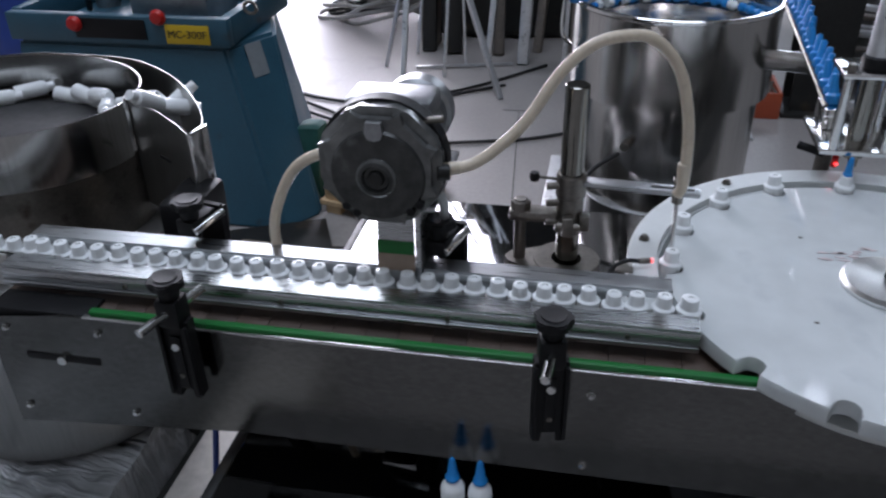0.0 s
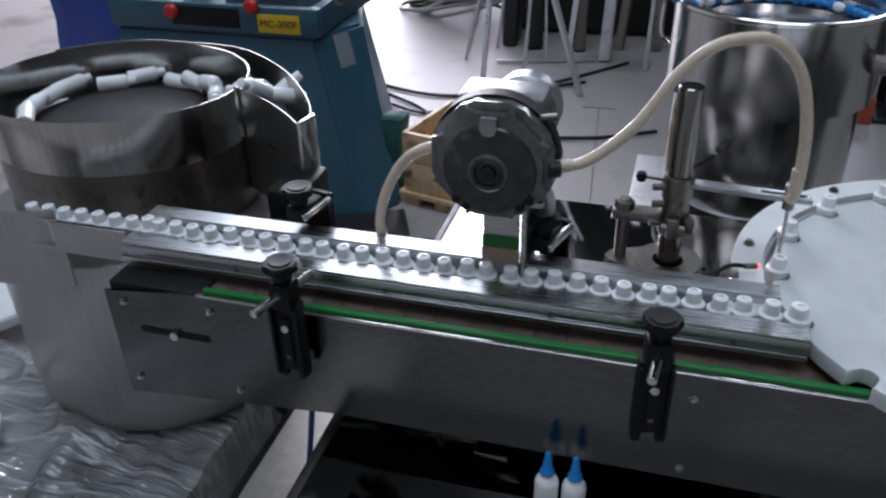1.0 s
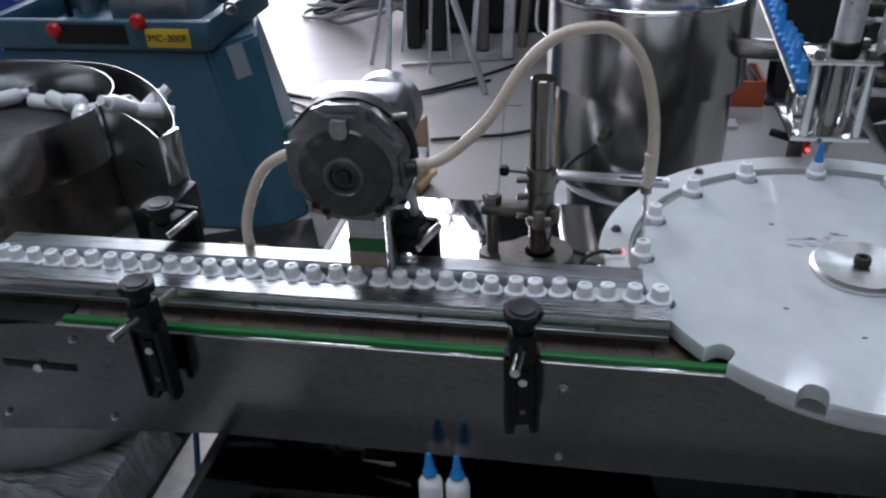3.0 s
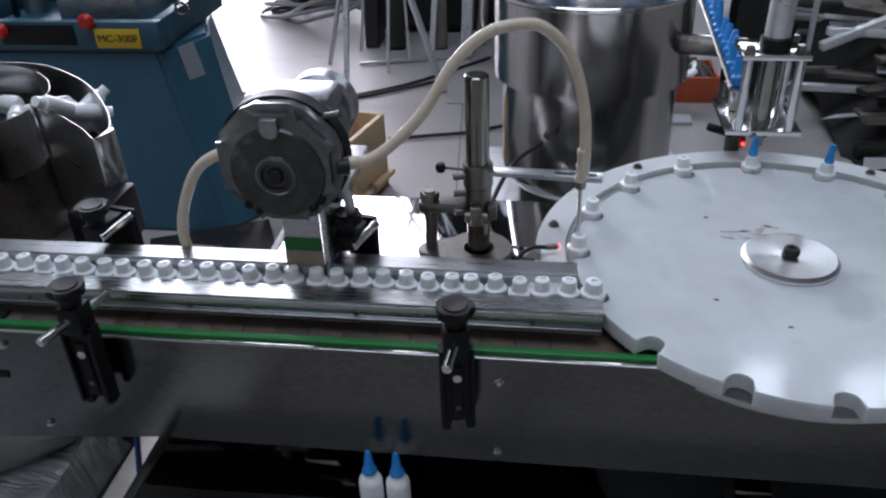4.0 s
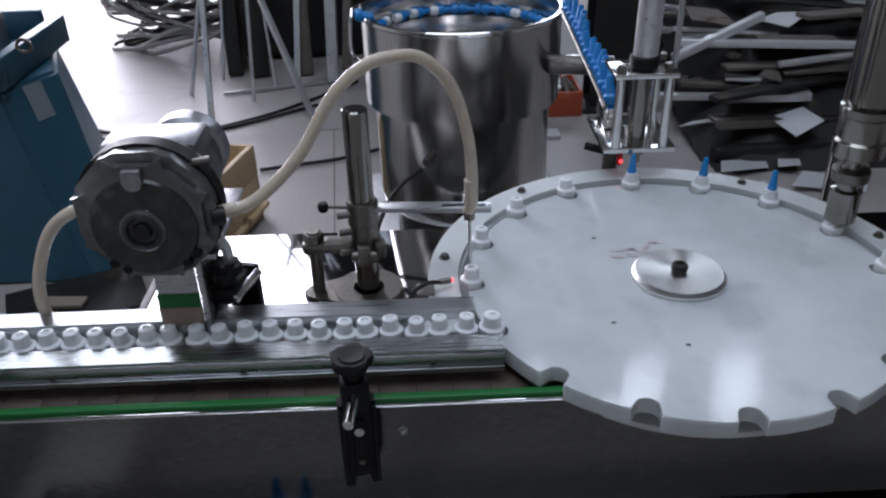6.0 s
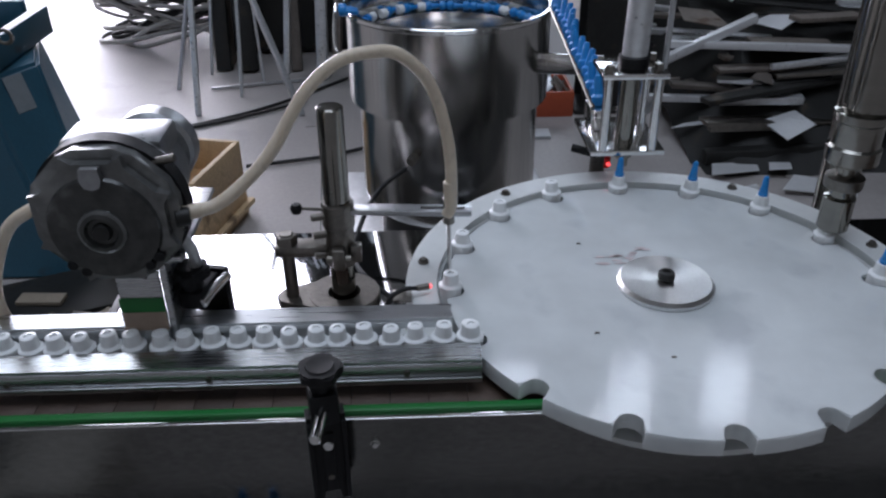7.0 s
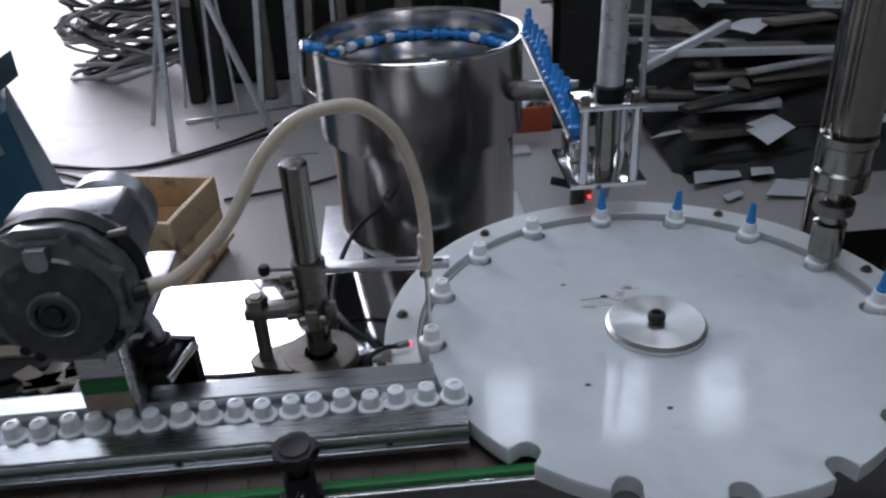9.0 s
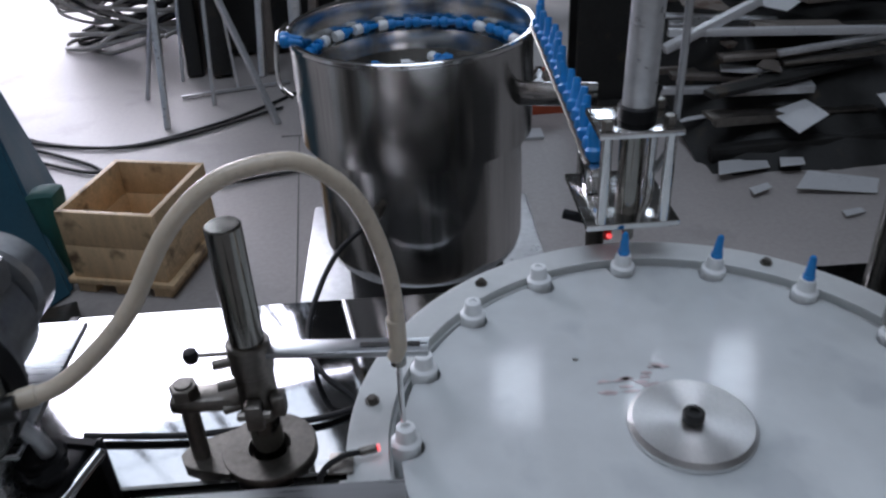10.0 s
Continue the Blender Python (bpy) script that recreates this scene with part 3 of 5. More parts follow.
tdat = mesh("cap_tip", tip(B(), 0.0490), BLUE)
for k in range(11):
    a = radians(180 - 22.5 * k)
    if k in (9, 10):
        continue
    e = thing("bottle", (0, 0, 0), "milky white bottle with a blue tip in the star wheel" if k >= 4 else "milky white open bottle held in the star wheel", "bottle", "bottles in the star wheel")
    e.location = (0, 0, 0)
    ob = new("bottle_body", bdat)
    ob.parent = e
    if k >= 4:
        ob = new("cap_tip", tdat)
        ob.parent = e
        tagged(ob, "blue nozzle tip")
    e.matrix_basis = pose(CX + 0.2395 * math.cos(a), CY + 0.2395 * math.sin(a), 0.875, random.uniform(-3, 3), random.uniform(-3, 3), 0)
solo("guide_shelf", prism(B(), arc((CX, CY), 0.218, -10, 200, 60) + list(reversed(arc((CX, CY), 0.285, -10, 200, 60))), 0.868, 0.8748), HDPE_RING, "white plastic ledge under the bottles of the star wheel", "shelf")
ob = tagged(new("bottle", bdat), "milky white open bottle entering the star wheel", "bottle", "bottles on the conveyor")
ob.matrix_basis = pose(0.134, 0.7415, 0.8725)

# two filled bottles that stand on the table in front
def full_bottle(x, y):
    e = thing("filled_bottle", (0, 0, 0), "white plastic bottle with a blue nozzle cap on the table edge", "bottle", "finished bottles")
    part("bottle_body", lathe(B(), [(0, 0), (0.0125, 0), (0.0135, 0.0015), (0.0135, 0.036), (0.0128, 0.040), (0.0095, 0.045), (0.0078, 0.047), (0.0075, 0.051), (0, 0.051)], seg=28), BOTTLE, e)
    part("cap_tip", lathe(B(), [(0.0082, 0.0511), (0.0082, 0.054), (0.0060, 0.057), (0.0036, 0.078), (0.0022, 0.0815), (0, 0.082)], seg=18), BLUE, e)
    e.matrix_basis = pose(x, y, TZ)
    return e


full_bottle(-0.104, 0.628)
full_bottle(-0.073, 0.628)

# ---- filling post with its nozzle arm ----
PX, PY = -0.003, 0.866
post = thing("filling_stand", (PX, PY, TZ), "steel filling post with a clamp collar, side rod and nozzle arm", "filling stand")
part("post", rod(B(), (PX, PY, TZ - 0.023), (PX, PY, 1.083), 0.0138, chamfer=0.0015, seg=32), TURNED, post)
fl = B()
lathe(fl, [(0.0185, 0.846), (0.040, 0.846), (0.041, 0.848), (0.041, 0.858), (0.040, 0.860), (0.0185, 0.860), (0.0185, 0.846)], (PX, PY, 0), 32)
part("flange", fl, WORN, post)
part("flange_arm", prism(B(), [(PX - 0.03, PY - 0.030), (PX - 0.058, PY - 0.022), (PX - 0.070, PY - 0.016), (PX - 0.076, PY - 0.004), (PX - 0.070, PY + 0.008), (PX - 0.058, PY + 0.014), (PX - 0.03, PY + 0.026)], 0.847, 0.859), WORN, post)
part("collar", lathe(B(), [(0.0142, 0.900), (0.0165, 0.900), (0.0172, 0.902), (0.0172, 0.912), (0.0160, 0.914), (0.0160, 0.946), (0.0178, 0.948), (0.0178, 0.974), (0.0165, 0.976), (0.0142, 0.976)], (PX, PY, 0), 28), WORN, post)
part("clamp_ear", box(B(), PX - 0.007, PX + 0.007, PY - 0.030, PY - 0.0172, 0.905, 0.930, 0.002), WORN, post)
part("ear_bolt", rod(B(), (PX - 0.014, PY - 0.024, 0.917), (PX + 0.014, PY - 0.024, 0.917), 0.0040, seg=8, chamfer=0.0008), WORN, post)
part("clamp_ear", box(B(), PX + 0.012, PX + 0.024, PY - 0.018, PY - 0.004, 0.908, 0.928, 0.002), WORN, post)
part("link_arm", box(B(), PX - 0.072, PX - 0.012, PY - 0.012, PY + 0.012, 0.912, 0.926, 0.004), WORN, post)
sr = rod(B(), (PX - 0.058, PY - 0.004, TZ - 0.023), (PX - 0.058, PY - 0.004, 0.94), 0.0075, chamfer=0.001)
part("side_rod", sr, WORN, post)
part("rod_nut", rod(B(), (PX - 0.058, PY - 0.004, 0.926), (PX - 0.058, PY - 0.004, 0.938), 0.012, seg=6, chamfer=0.001), WORN, post)
part("lower_block", box(B(), PX - 0.028, PX + 0.032, PY - 0.03, PY + 0.022, 0.80, 0.8455, 0.004), WORN, post)
for z in (0.962, 0.94, 0.915):
    part("clamp_bolt", rod(B(), (PX - 0.013, PY - 0.008, z), (PX - 0.028, PY - 0.012, z), 0.0042, seg=12, chamfer=0.0008), WORN, post)
part("knob_stem", rod(B(), (PX - 0.012, PY - 0.008, 0.970), (PX - 0.040, PY - 0.014, 0.975), 0.0018, seg=8), WORN, post)
part("clamp_knob", lathe(B(), [(0, -0.006), (0.005, -0.005), (0.0065, 0), (0.005, 0.005), (0, 0.006)], (PX - 0.042, PY - 0.014, 0.975), 14), BLACK, post)
NX, NY = CX - 0.2395, CY + 0.004
arm_m = Matrix.Translation((PX, PY, 0.966)) @ pose(0, 0, 0, 0, 0, math.degrees(math.atan2(NY + 0.02 - PY, NX - PX)))
part("nozzle_arm", box(B(), 0.015, 0.145, -0.009, 0.009, -0.003, 0.003, 0.0012, arm_m), ALU, post, "flat steel nozzle arm")
part("arm_slot", box(B(), 0.09, 0.138, -0.0028, 0.0028, 0.0031, 0.0036, 0.0, arm_m), DARK, post)
part("nozzle", rod(B(), (NX, NY + 0.012, 0.972), (NX, NY, 0.905), 0.0024, seg=12), CHROME, post, "thin steel filling needle")
part("nozzle_holder", rod(B(), (NX, NY + 0.012, 0.955), (NX, NY + 0.014, 0.985), 0.0065, chamfer=0.001), TURNED, post)
post.location.z += 0.023

hose = thing("filling_hose", (NX, NY, 0.97), "beige silicone hose arching from the pump to the needle", "hose")
part("hose_tube", tube(B(), [(NX + 0.002, NY + 0.010, 0.972), (0.123, 0.843, 0.99), (0.120, 0.842, 1.055), (0.104, 0.836, 1.115), (0.078, 0.829, 1.147), (0.053, 0.821, 1.155), (0.018, 0.810, 1.149), (-0.014, 0.800, 1.122), (-0.045, 0.790, 1.074), (-0.072, 0.782, 1.046), (-0.100, 0.773, 1.027), (-0.126, 0.765, 1.024)], 0.0062, 14, 8), HOSE, hose)
part("end_sleeve", rod(B(), (0.1225, 0.843, 0.986), (0.121, 0.8425, 1.012), 0.0068, seg=18, chamfer=0.001), HOSE, hose)
part("end_sleeve", rod(B(), (-0.112, 0.7695, 1.0245), (-0.131, 0.763, 1.0235), 0.0072, seg=18, chamfer=0.001), HOSE, hose)
hose.location += Vector((-0.004, -0.008, 0.022))
solo("suction_hose", tube(B(), [(-0.256, 0.766, 1.051), (-0.278, 0.771, 1.045), (-0.306, 0.778, 1.025), (-0.328, 0.783, 0.991), (-0.344, 0.785, 0.946), (-0.348, 0.797, 0.896), (-0.350, 0.85, 0.77), (-0.335, 0.93, TZ + 0.010)], 0.0063, 14, 8), HOSE, "beige silicone hose hanging behind the conveyor", "hose")

# ---- pump motor ----
MX, MZ, MY = -0.198, 1.050, 0.726
mot = thing("pump_motor", (MX, 0.80, 0.87), "grey cast aluminium pump motor on a steel bracket", "motor")
my = pose(MX, MY, MZ, -90, 0, 0)


def oct_outline(r, c):
    pts = []
    for k in range(8):
        a = math.pi / 8 + k * math.pi / 4
        for d in (-c, 0, c):
            rr = r / math.cos(math.pi / 8) if d else r / math.cos(math.pi / 8) * 0.985
            pts.append((rr * 0.985 * math.cos(a + d), rr * 0.985 * math.sin(a + d)))
    return pts


face = prism(B(), oct_outline(0.0645, 0.12), 0.008, 0.030)
bmesh.ops.bevel(face, geom=[e for e in face.edges if abs(e.verts[0].co.z - 0.008) < 1e-6 and abs(e.verts[1].co.z - 0.008) < 1e-6], offset=0.010, segments=4, affect="EDGES")
bmesh.ops.transform(face, matrix=my, verts=face.verts)
part("front_cover", face, SMOKE, mot, "smoky clear front cover")
part("face_dish", lathe(B(), [(0.051, 0.0082), (0.049, 0.0045), (0.040, 0.0035), (0.022, 0.0022), (0.020, -0.0015), (0.015, -0.003), (0.013, 0.001), (0, 0.001)], seg=36, m=my @ pose(0, 0.006, 0, 0, 0, 0)), SMOKE_DARK, mot, "dark smoky front dish")
part("hub_ring", lathe(B(), [(0.0215, 0.0022), (0.0215, -0.0006), (0.0190, -0.0020), (0.0175, -0.0006), (0.0175, 0.0022), (0.0215, 0.0022)], seg=36, m=my @ pose(0, 0.006, 0, 0, 0, 0)), SMOKE, mot)
part("oil_plug", rod(B(), (MX + 0.043, MY + 0.034, MZ + 0.046), (MX + 0.066, MY + 0.034, MZ + 0.050), 0.0038, seg=12, chamfer=0.0008), WORN, mot)
part("side_port", rod(B(), (MX + 0.060, MY + 0.020, MZ - 0.004), (MX + 0.073, MY + 0.024, MZ - 0.004), 0.009, seg=16, chamfer=0.001), DARK, mot)
part("flex_conduit", tube(B(), [(MX + 0.052, MY + 0.045, MZ - 0.035), (MX + 0.060, MY + 0.050, MZ - 0.055), (MX + 0.058, MY + 0.060, MZ - 0.085), (MX + 0.048, MY + 0.075, MZ - 0.115)], 0.0058, 10), GALV, mot, "grey flexible conduit")
part("shaft_end", lathe(B(), [(0.0075, -0.0035), (0.009, 0.000), (0, 0.0005)], seg=18, m=my @ pose(0, 0.006, 0, 0, 0, 0)), DARK, mot)
part("clamp_band", lathe(B(), [(0.058, 0.0302), (0.0700, 0.031), (0.0700, 0.050), (0.058, 0.0508)], seg=40, m=my), BLACK, mot, "black clamping band")
part("housing", lathe(B(), [(0.059, 0.051), (0.064, 0.053), (0.064, 0.064), (0.050, 0.068), (0.050, 0.125), (0.044, 0.132), (0, 0.134)], seg=36, m=my), CAST, mot)
part("terminal_box", box(B(), MX - 0.050, MX + 0.046, 0.789, 0.849, MZ + 0.030, MZ + 0.055, 0.006), CAST, mot, "grey terminal box")
part("rear_cap", lathe(B(), [(0.038, 0.134), (0.042, 0.138), (0.042, 0.160), (0.034, 0.168), (0, 0.169)], seg=30, m=pose(MX + 0.012, MY, MZ + 0.012, -90, 0, 0)), CAST, mot)
lug = prism(B(), [(-0.008, 0.055), (-0.0095, 0.044), (-0.0065, 0.037), (0, 0.035), (0.0065, 0.037), (0.0095, 0.044), (0.008, 0.055)], -0.000, 0.010, my @ pose(0, 0, 0, 0, 0, 180))
part("lug", lug, CAST, mot)
for x, z in ((-0.036, -0.043), (-0.025, -0.050), (0.034, -0.045), (0.044, -0.036)):
    part("cover_screw", rod(B(), (MX + x, MY + 0.012, MZ + z), (MX + x, MY + 0.0035, MZ + z), 0.0050, seg=14, chamfer=0.001), BLACK, mot)
part("bracket_plate", box(B(), -0.209, -0.167, 0.752, 0.758, TZ, 1.005, 0.002), ALU, mot, "flat aluminium bracket")
part("bracket_plate", box(B(), -0.166, -0.159, 0.752, 0.822, TZ, 1.005, 0.002), ALU, mot)
part("bracket_band", box(B(), -0.2095, -0.1665, 0.7505, 0.7518, 0.940, 0.956), GREEN, mot, "green tape band")
part("bracket_band", box(B(), -0.2095, -0.1665, 0.7505, 0.7518, 0.918, 0.9395), OAK, mot)
part("bracket_shelf", box(B(), -0.229, -0.144, 0.759, 0.912, 0.991, 0.997, 0.001), ALU, mot)

# sensor beside the dial
sen = thing("bottle_sensor", (0.07, 0.80, 0.90), "small steel-cased bottle sensor with a black cable", "sensor")
part("sensor_body", rod(B(), (0.080, 0.8145, 0.908), (0.094, 0.818, 0.908), 0.0036, chamfer=0.001), WORN, sen)
part("sensor_eye", rod(B(), (0.0942, 0.818, 0.908), (0.0962, 0.8185, 0.908), 0.0028, seg=12), LED, sen, "glowing red sensor eye")
part("sensor_clip", box(B(), 0.055, 0.075, 0.800, 0.822, 0.8992, 0.9025, 0.001), WORN, sen)
part("cable", tube(B(), [(0.080, 0.8145, 0.908), (0.066, 0.808, 0.911), (0.050, 0.800, 0.902), (0.043, 0.792, 0.870), (0.042, 0.793, 0.80), (0.05, 0.81, TZ - 0.004)], 0.0026, 8, 6), RUBBER, sen)
sen.location += Vector((0, 0.002, 0.0085))
solo("black_cable", tube(B(), [(0.064, 1.435, 0.773), (0.015, 1.400, 0.748), (-0.015, 1.330, 0.721), (-0.025, 1.250, 0.701), (0.001, 1.170, 0.705), (0.044, 1.130, 0.686), (0.005, 1.108, 0.686), (-0.061, 1.101, 0.686), (-0.164, 1.094, 0.686), (-0.292, 1.106, 0.686)], 0.0042, 8, 8), RUBBER, "black cable looping from the hopper across the table", "cable")

# ---- cap hopper ----
HX, HY, HR = 0.148, 1.60, 0.189
hop = thing("cap_hopper", (HX, HY, 0.52), "round brushed stainless cap feeder filled with nozzle caps", "hopper")
part("upper_drum", lathe(B(), [(HR, 0.862), (HR, 1.020), (HR + 0.003, 1.024), (HR + 0.003, 1.030), (HR - 0.004, 1.030), (HR - 0.005, 1.025), (HR - 0.005, 0.972), (HR - 0.026, 0.970), (HR - 0.030, 0.938), (0, 0.930)], (HX, HY, 0), 96), STEEL, hop)
part("rim_bead", lathe(B(), [(HR + 0.0032, 1.022), (HR + 0.0052, 1.024), (HR + 0.0052, 1.029), (HR + 0.0032, 1.031), (HR + 0.0032, 1.022)], (HX, HY, 0), 96), CHROME, hop, "bright rolled rim")
part("lower_drum", lathe(B(), [(0.150, 0.632), (0.168, 0.652), (0.172, 0.672), (0.172, 0.8616), (0.188, 0.8619)], (HX, HY, 0), 96), STEEL, hop)
part("pedestal", lathe(B(), [(0.14, 0.52), (0.14, 0.632)], (HX, HY, 0), 32), DARK, hop)
part("cable_gland", rod(B(), (HX - 0.068, HY - 0.155, 0.792), (HX - 0.076, HY - 0.178, 0.790), 0.009, seg=10, chamfer=0.002), WORN, hop)
part("spout", box(B(), 0, 0.115, -0.004, 0.004, -0.018, 0.018, 0.001, pose(HX + 0.155, HY - 0.105, 0.945, 0, 0, -12)), STEEL, hop, "flat steel outlet bracket")
part("wire_handle", tube(B(), [(HX - HR, HY - 0.05, 0.94), (HX - HR - 0.018, HY - 0.05, 0.965), (HX - HR - 0.016, HY - 0.02, 1.024), (HX - HR - 0.004, HY + 0.02, 1.034)], 0.0035, 8), CHROME, hop)
hst = thing("hopper_stand", (HX, HY, 0), "pale steel plate stand under the cap hopper", "stand")
part("stand_top", box(B(), -0.092, 0.385, 1.42, 1.97, 0.505, 0.52, 0.003), GALV, hst)
for x in (-0.068, 0.36):
    for y in (1.445, 1.945):
        part("leg", box(B(), x - 0.02, x + 0.02, y - 0.02, y + 0.02, 0, 0.505, 0.002), GALV, hst)
capd_w = mesh("loose_cap", lathe(B(), [(0, 0), (0.0085, 0), (0.009, 0.001), (0.009, 0.014), (0.006, 0.017), (0.0045, 0.022), (0, 0.022)], seg=14), BOTTLE)
capd_b = mesh("loose_cap", lathe(B(), [(0, 0), (0.0085, 0), (0.009, 0.001), (0.009, 0.010), (0.006, 0.013), (0.0036, 0.034), (0, 0.035)], seg=14), BLUE)
for k in range(46):
    a = radians(k * 360 / 46 + random.uniform(-2, 2))
    blue = random.random() < 0.42
    ob = tagged(new("nozzle_cap", capd_b if blue else capd_w), ("blue" if blue else "white") + " nozzle cap lying on the hopper track", "cap", "caps in the hopper")
    ob.matrix_basis = pose(HX + 0.171 * math.cos(a), HY + 0.171 * math.sin(a), 0.981, 90, 0, math.degrees(a) + random.uniform(-10, 10))
for k in range(22):
    a, r = random.uniform(0, 6.28), 0.10 * math.sqrt(random.random())
    ob = tagged(new("nozzle_cap", capd_b if random.random() < 0.5 else capd_w), "nozzle cap lying in the hopper bowl", "cap", "caps in the hopper")
    ob.matrix_basis = pose(HX + r * math.cos(a), HY + r * math.sin(a), 0.945, 90, 0, random.uniform(0, 360))

# chute with caps down to the capping head
ch0, ch1 = Vector((0.332, 1.50, 1.042)), Vector((0.345, 1.165, 0.985))
chute = thing("cap_chute", tuple(ch1), "sloping steel chute carrying a row of blue caps", "chute")
for off in (-0.011, 0.011):
    d = (ch1 - ch0).normalized()
    s = Vector((d.y, -d.x, 0)).normalized() * off
    part("chute_rail", tube(B(), [ch0 + s, (ch0 + ch1) / 2 + s, ch1 + s], 0.0032, 8, 4), WORN, chute)
part("chute_floor", box(B(), -0.010, 0.010, 0, (ch1 - ch0).length, -0.010, -0.005, 0.001, Matrix.Translation(ch0) @ (ch1 - ch0).to_track_quat("Y", "Z").to_matrix().to_4x4()), STEEL, chute)
for k in range(17):
    p = ch0.lerp(ch1, k / 16.5)
    ob = tagged(new("nozzle_cap", capd_b), "blue nozzle cap queued upright in the chute", "cap", "caps in the chute")
    ob.matrix_basis = pose(p.x, p.y, p.z - 0.002, -16 + random.uniform(-8, 8), random.uniform(-12, 12), 0) @ Matrix.Scale(1.22, 4)
for x, y in ((-0.045, 1.545), (-0.048, 1.565)):
    ob = tagged(new("nozzle_cap", capd_b), "blue nozzle cap caught on the hopper rim", "cap", "caps in the hopper")
    ob.matrix_basis = pose(x, y, 1.030, 90, 0, 70)

# ---- capping head over the dial's far rim ----
head = thing("capping_head", (0.355, 1.12, TZ), "steel cap placing head with two plates on round columns", "capping head")
part("upper_plate", box(B(), 0.312, 0.398, 1.045, 1.115, 1.055, 1.062, 0.001), CHROME, head, "polished upper plate")
part("lower_plate", box(B(), 0.305, 0.405, 1.05, 1.175, 0.948, 0.955, 0.001), CHROME, head, "polished lower plate")
for x, y in ((0.322, 1.056), (0.388, 1.056), (0.384, 1.104)):
    part("column", rod(B(), (x, y, 0.955), (x, y, 1.055), 0.0062, seg=16), CHROME, head)
for x, y in ((0.322, 1.056), (0.388, 1.104), (0.386, 1.060)):
    part("column_nut", rod(B(), (x, y, 1.062), (x, y, 1.072), 0.0065, seg=6, chamfer=0.001), WORN, head)
part("air_cylinder", rod(B(), (0.358, 1.08, 1.066), (0.362, 1.08, 1.30), 0.0165, seg=28, chamfer=0.001), GALV, head, "grey air cylinder")
part("cylinder_foot", lathe(B(), [(0.019, 1.062), (0.020, 1.064), (0.020, 1.076), (0.017, 1.078)], (0.358, 1.08, 0), 24), BLACK, head)
part("pick_tube", rod(B(), (0.356, 1.082, 0.935), (0.356, 1.082, 1.05), 0.0135, seg=24, chamfer=0.001), TURNED, head)
part("pick_rod", rod(B(), (0.356, 1.072, 0.925), (0.356, 1.072, 0.95), 0.006, seg=14), TURNED, head)
part("cap_stop", box(B(), 0.318, 0.345, 1.12, 1.172, 0.956, 0.985, 0.002), CHROME, head)
part("stand_post", rod(B(), (0.338, 1.145, TZ), (0.338, 1.145, 0.948), 0.011), WORN, head)
part("air_fitting", rod(B(), (0.372, 1.098, 1.062), (0.385, 1.11, 1.085), 0.007, seg=12, chamfer=0.001), BLACK, head)
part("air_hose", tube(B(), [(0.398, 1.09, 1.29), (0.402, 1.09, 1.20), (0.402, 1.088, 1.10), (0.400, 1.09, 1.03), (0.388, 1.10, 0.99)], 0.004, 8), GALV, head, "clear grey air hose")
part("side_sensor", rod(B(), (0.295, 1.128, 0.928), (0.330, 1.115, 0.922), 0.006, seg=12, chamfer=0.001), BLACK, head)
part("sensor_tip", rod(B(), (0.338, 1.090, 0.915), (0.338, 1.086, 0.930), 0.0045, seg=12), RED, head, "red sensor tip")
part("sensor_eye", rod(B(), (0.3385, 1.084, 0.921), (0.339, 1.0815, 0.921), 0.0028, seg=12), LED, head, "glowing red sensor eye")
head.location += Vector((0.0115, 0.029, 0))

# ---- screwing column over the dial ----
SX, SY = 0.583, 0.926
scr = thing("screwing_head", (SX, SY, TZ), "steel screwing spindle with stepped collars over the star wheel", "screwing head")
part("chuck", lathe(B(), [(0.006, 0.915), (0.015, 0.915), (0.0180, 0.918), (0.0180, 0.958), (0.0125, 0.960), (0.0125, 0.972)], (SX, SY, 0), 28), TURNED, scr)
part("spindle", rod(B(), (SX, SY, 0.965), (SX, SY, 1.30), 0.011, seg=24), TURNED, scr)
part("collar", lathe(B(), [(0.012, 0.972), (0.021, 0.972), (0.022, 0.975), (0.022, 0.985), (0.012, 0.987)], (SX, SY, 0), 24), WORN, scr)
part("flange", lathe(B(), [(0.012, 1.000), (0.028, 1.000), (0.030, 1.003), (0.030, 1.020), (0.027, 1.023), (0.027, 1.050), (0.030, 1.053), (0.030, 1.062), (0.02, 1.065)], (SX + 0.006, SY + 0.008, 0), 28), TURNED, scr)
part("sleeve", rod(B(), (SX + 0.012, SY + 0.014, 1.06), (SX + 0.012, SY + 0.014, 1.45), 0.027, seg=24), TURNED, scr)
part("column", rod(B(), (SX + 0.075, SY + 0.14, TZ), (SX + 0.075, SY + 0.14, 1.50), 0.026, seg=28), TURNED, scr)
part("cross_arm", box(B(), SX - 0.02, SX + 0.10, SY - 0.01, SY + 0.16, 1.43, 1.46, 0.004), STEEL, scr)

# ---- bottle feeder drum ----
FX, FY = -0.86, 1.008
fd = thing("bottle_feeder", (FX, FY, 0.45), "round stainless bottle feeder drum with an outlet scroll", "bottle feeder")
ZF1 = 1.0


def oval(a, grow=0.0):
    return FX + (0.210 + grow) * math.cos(radians(a)), FY + (0.182 + grow) * math.sin(radians(a))


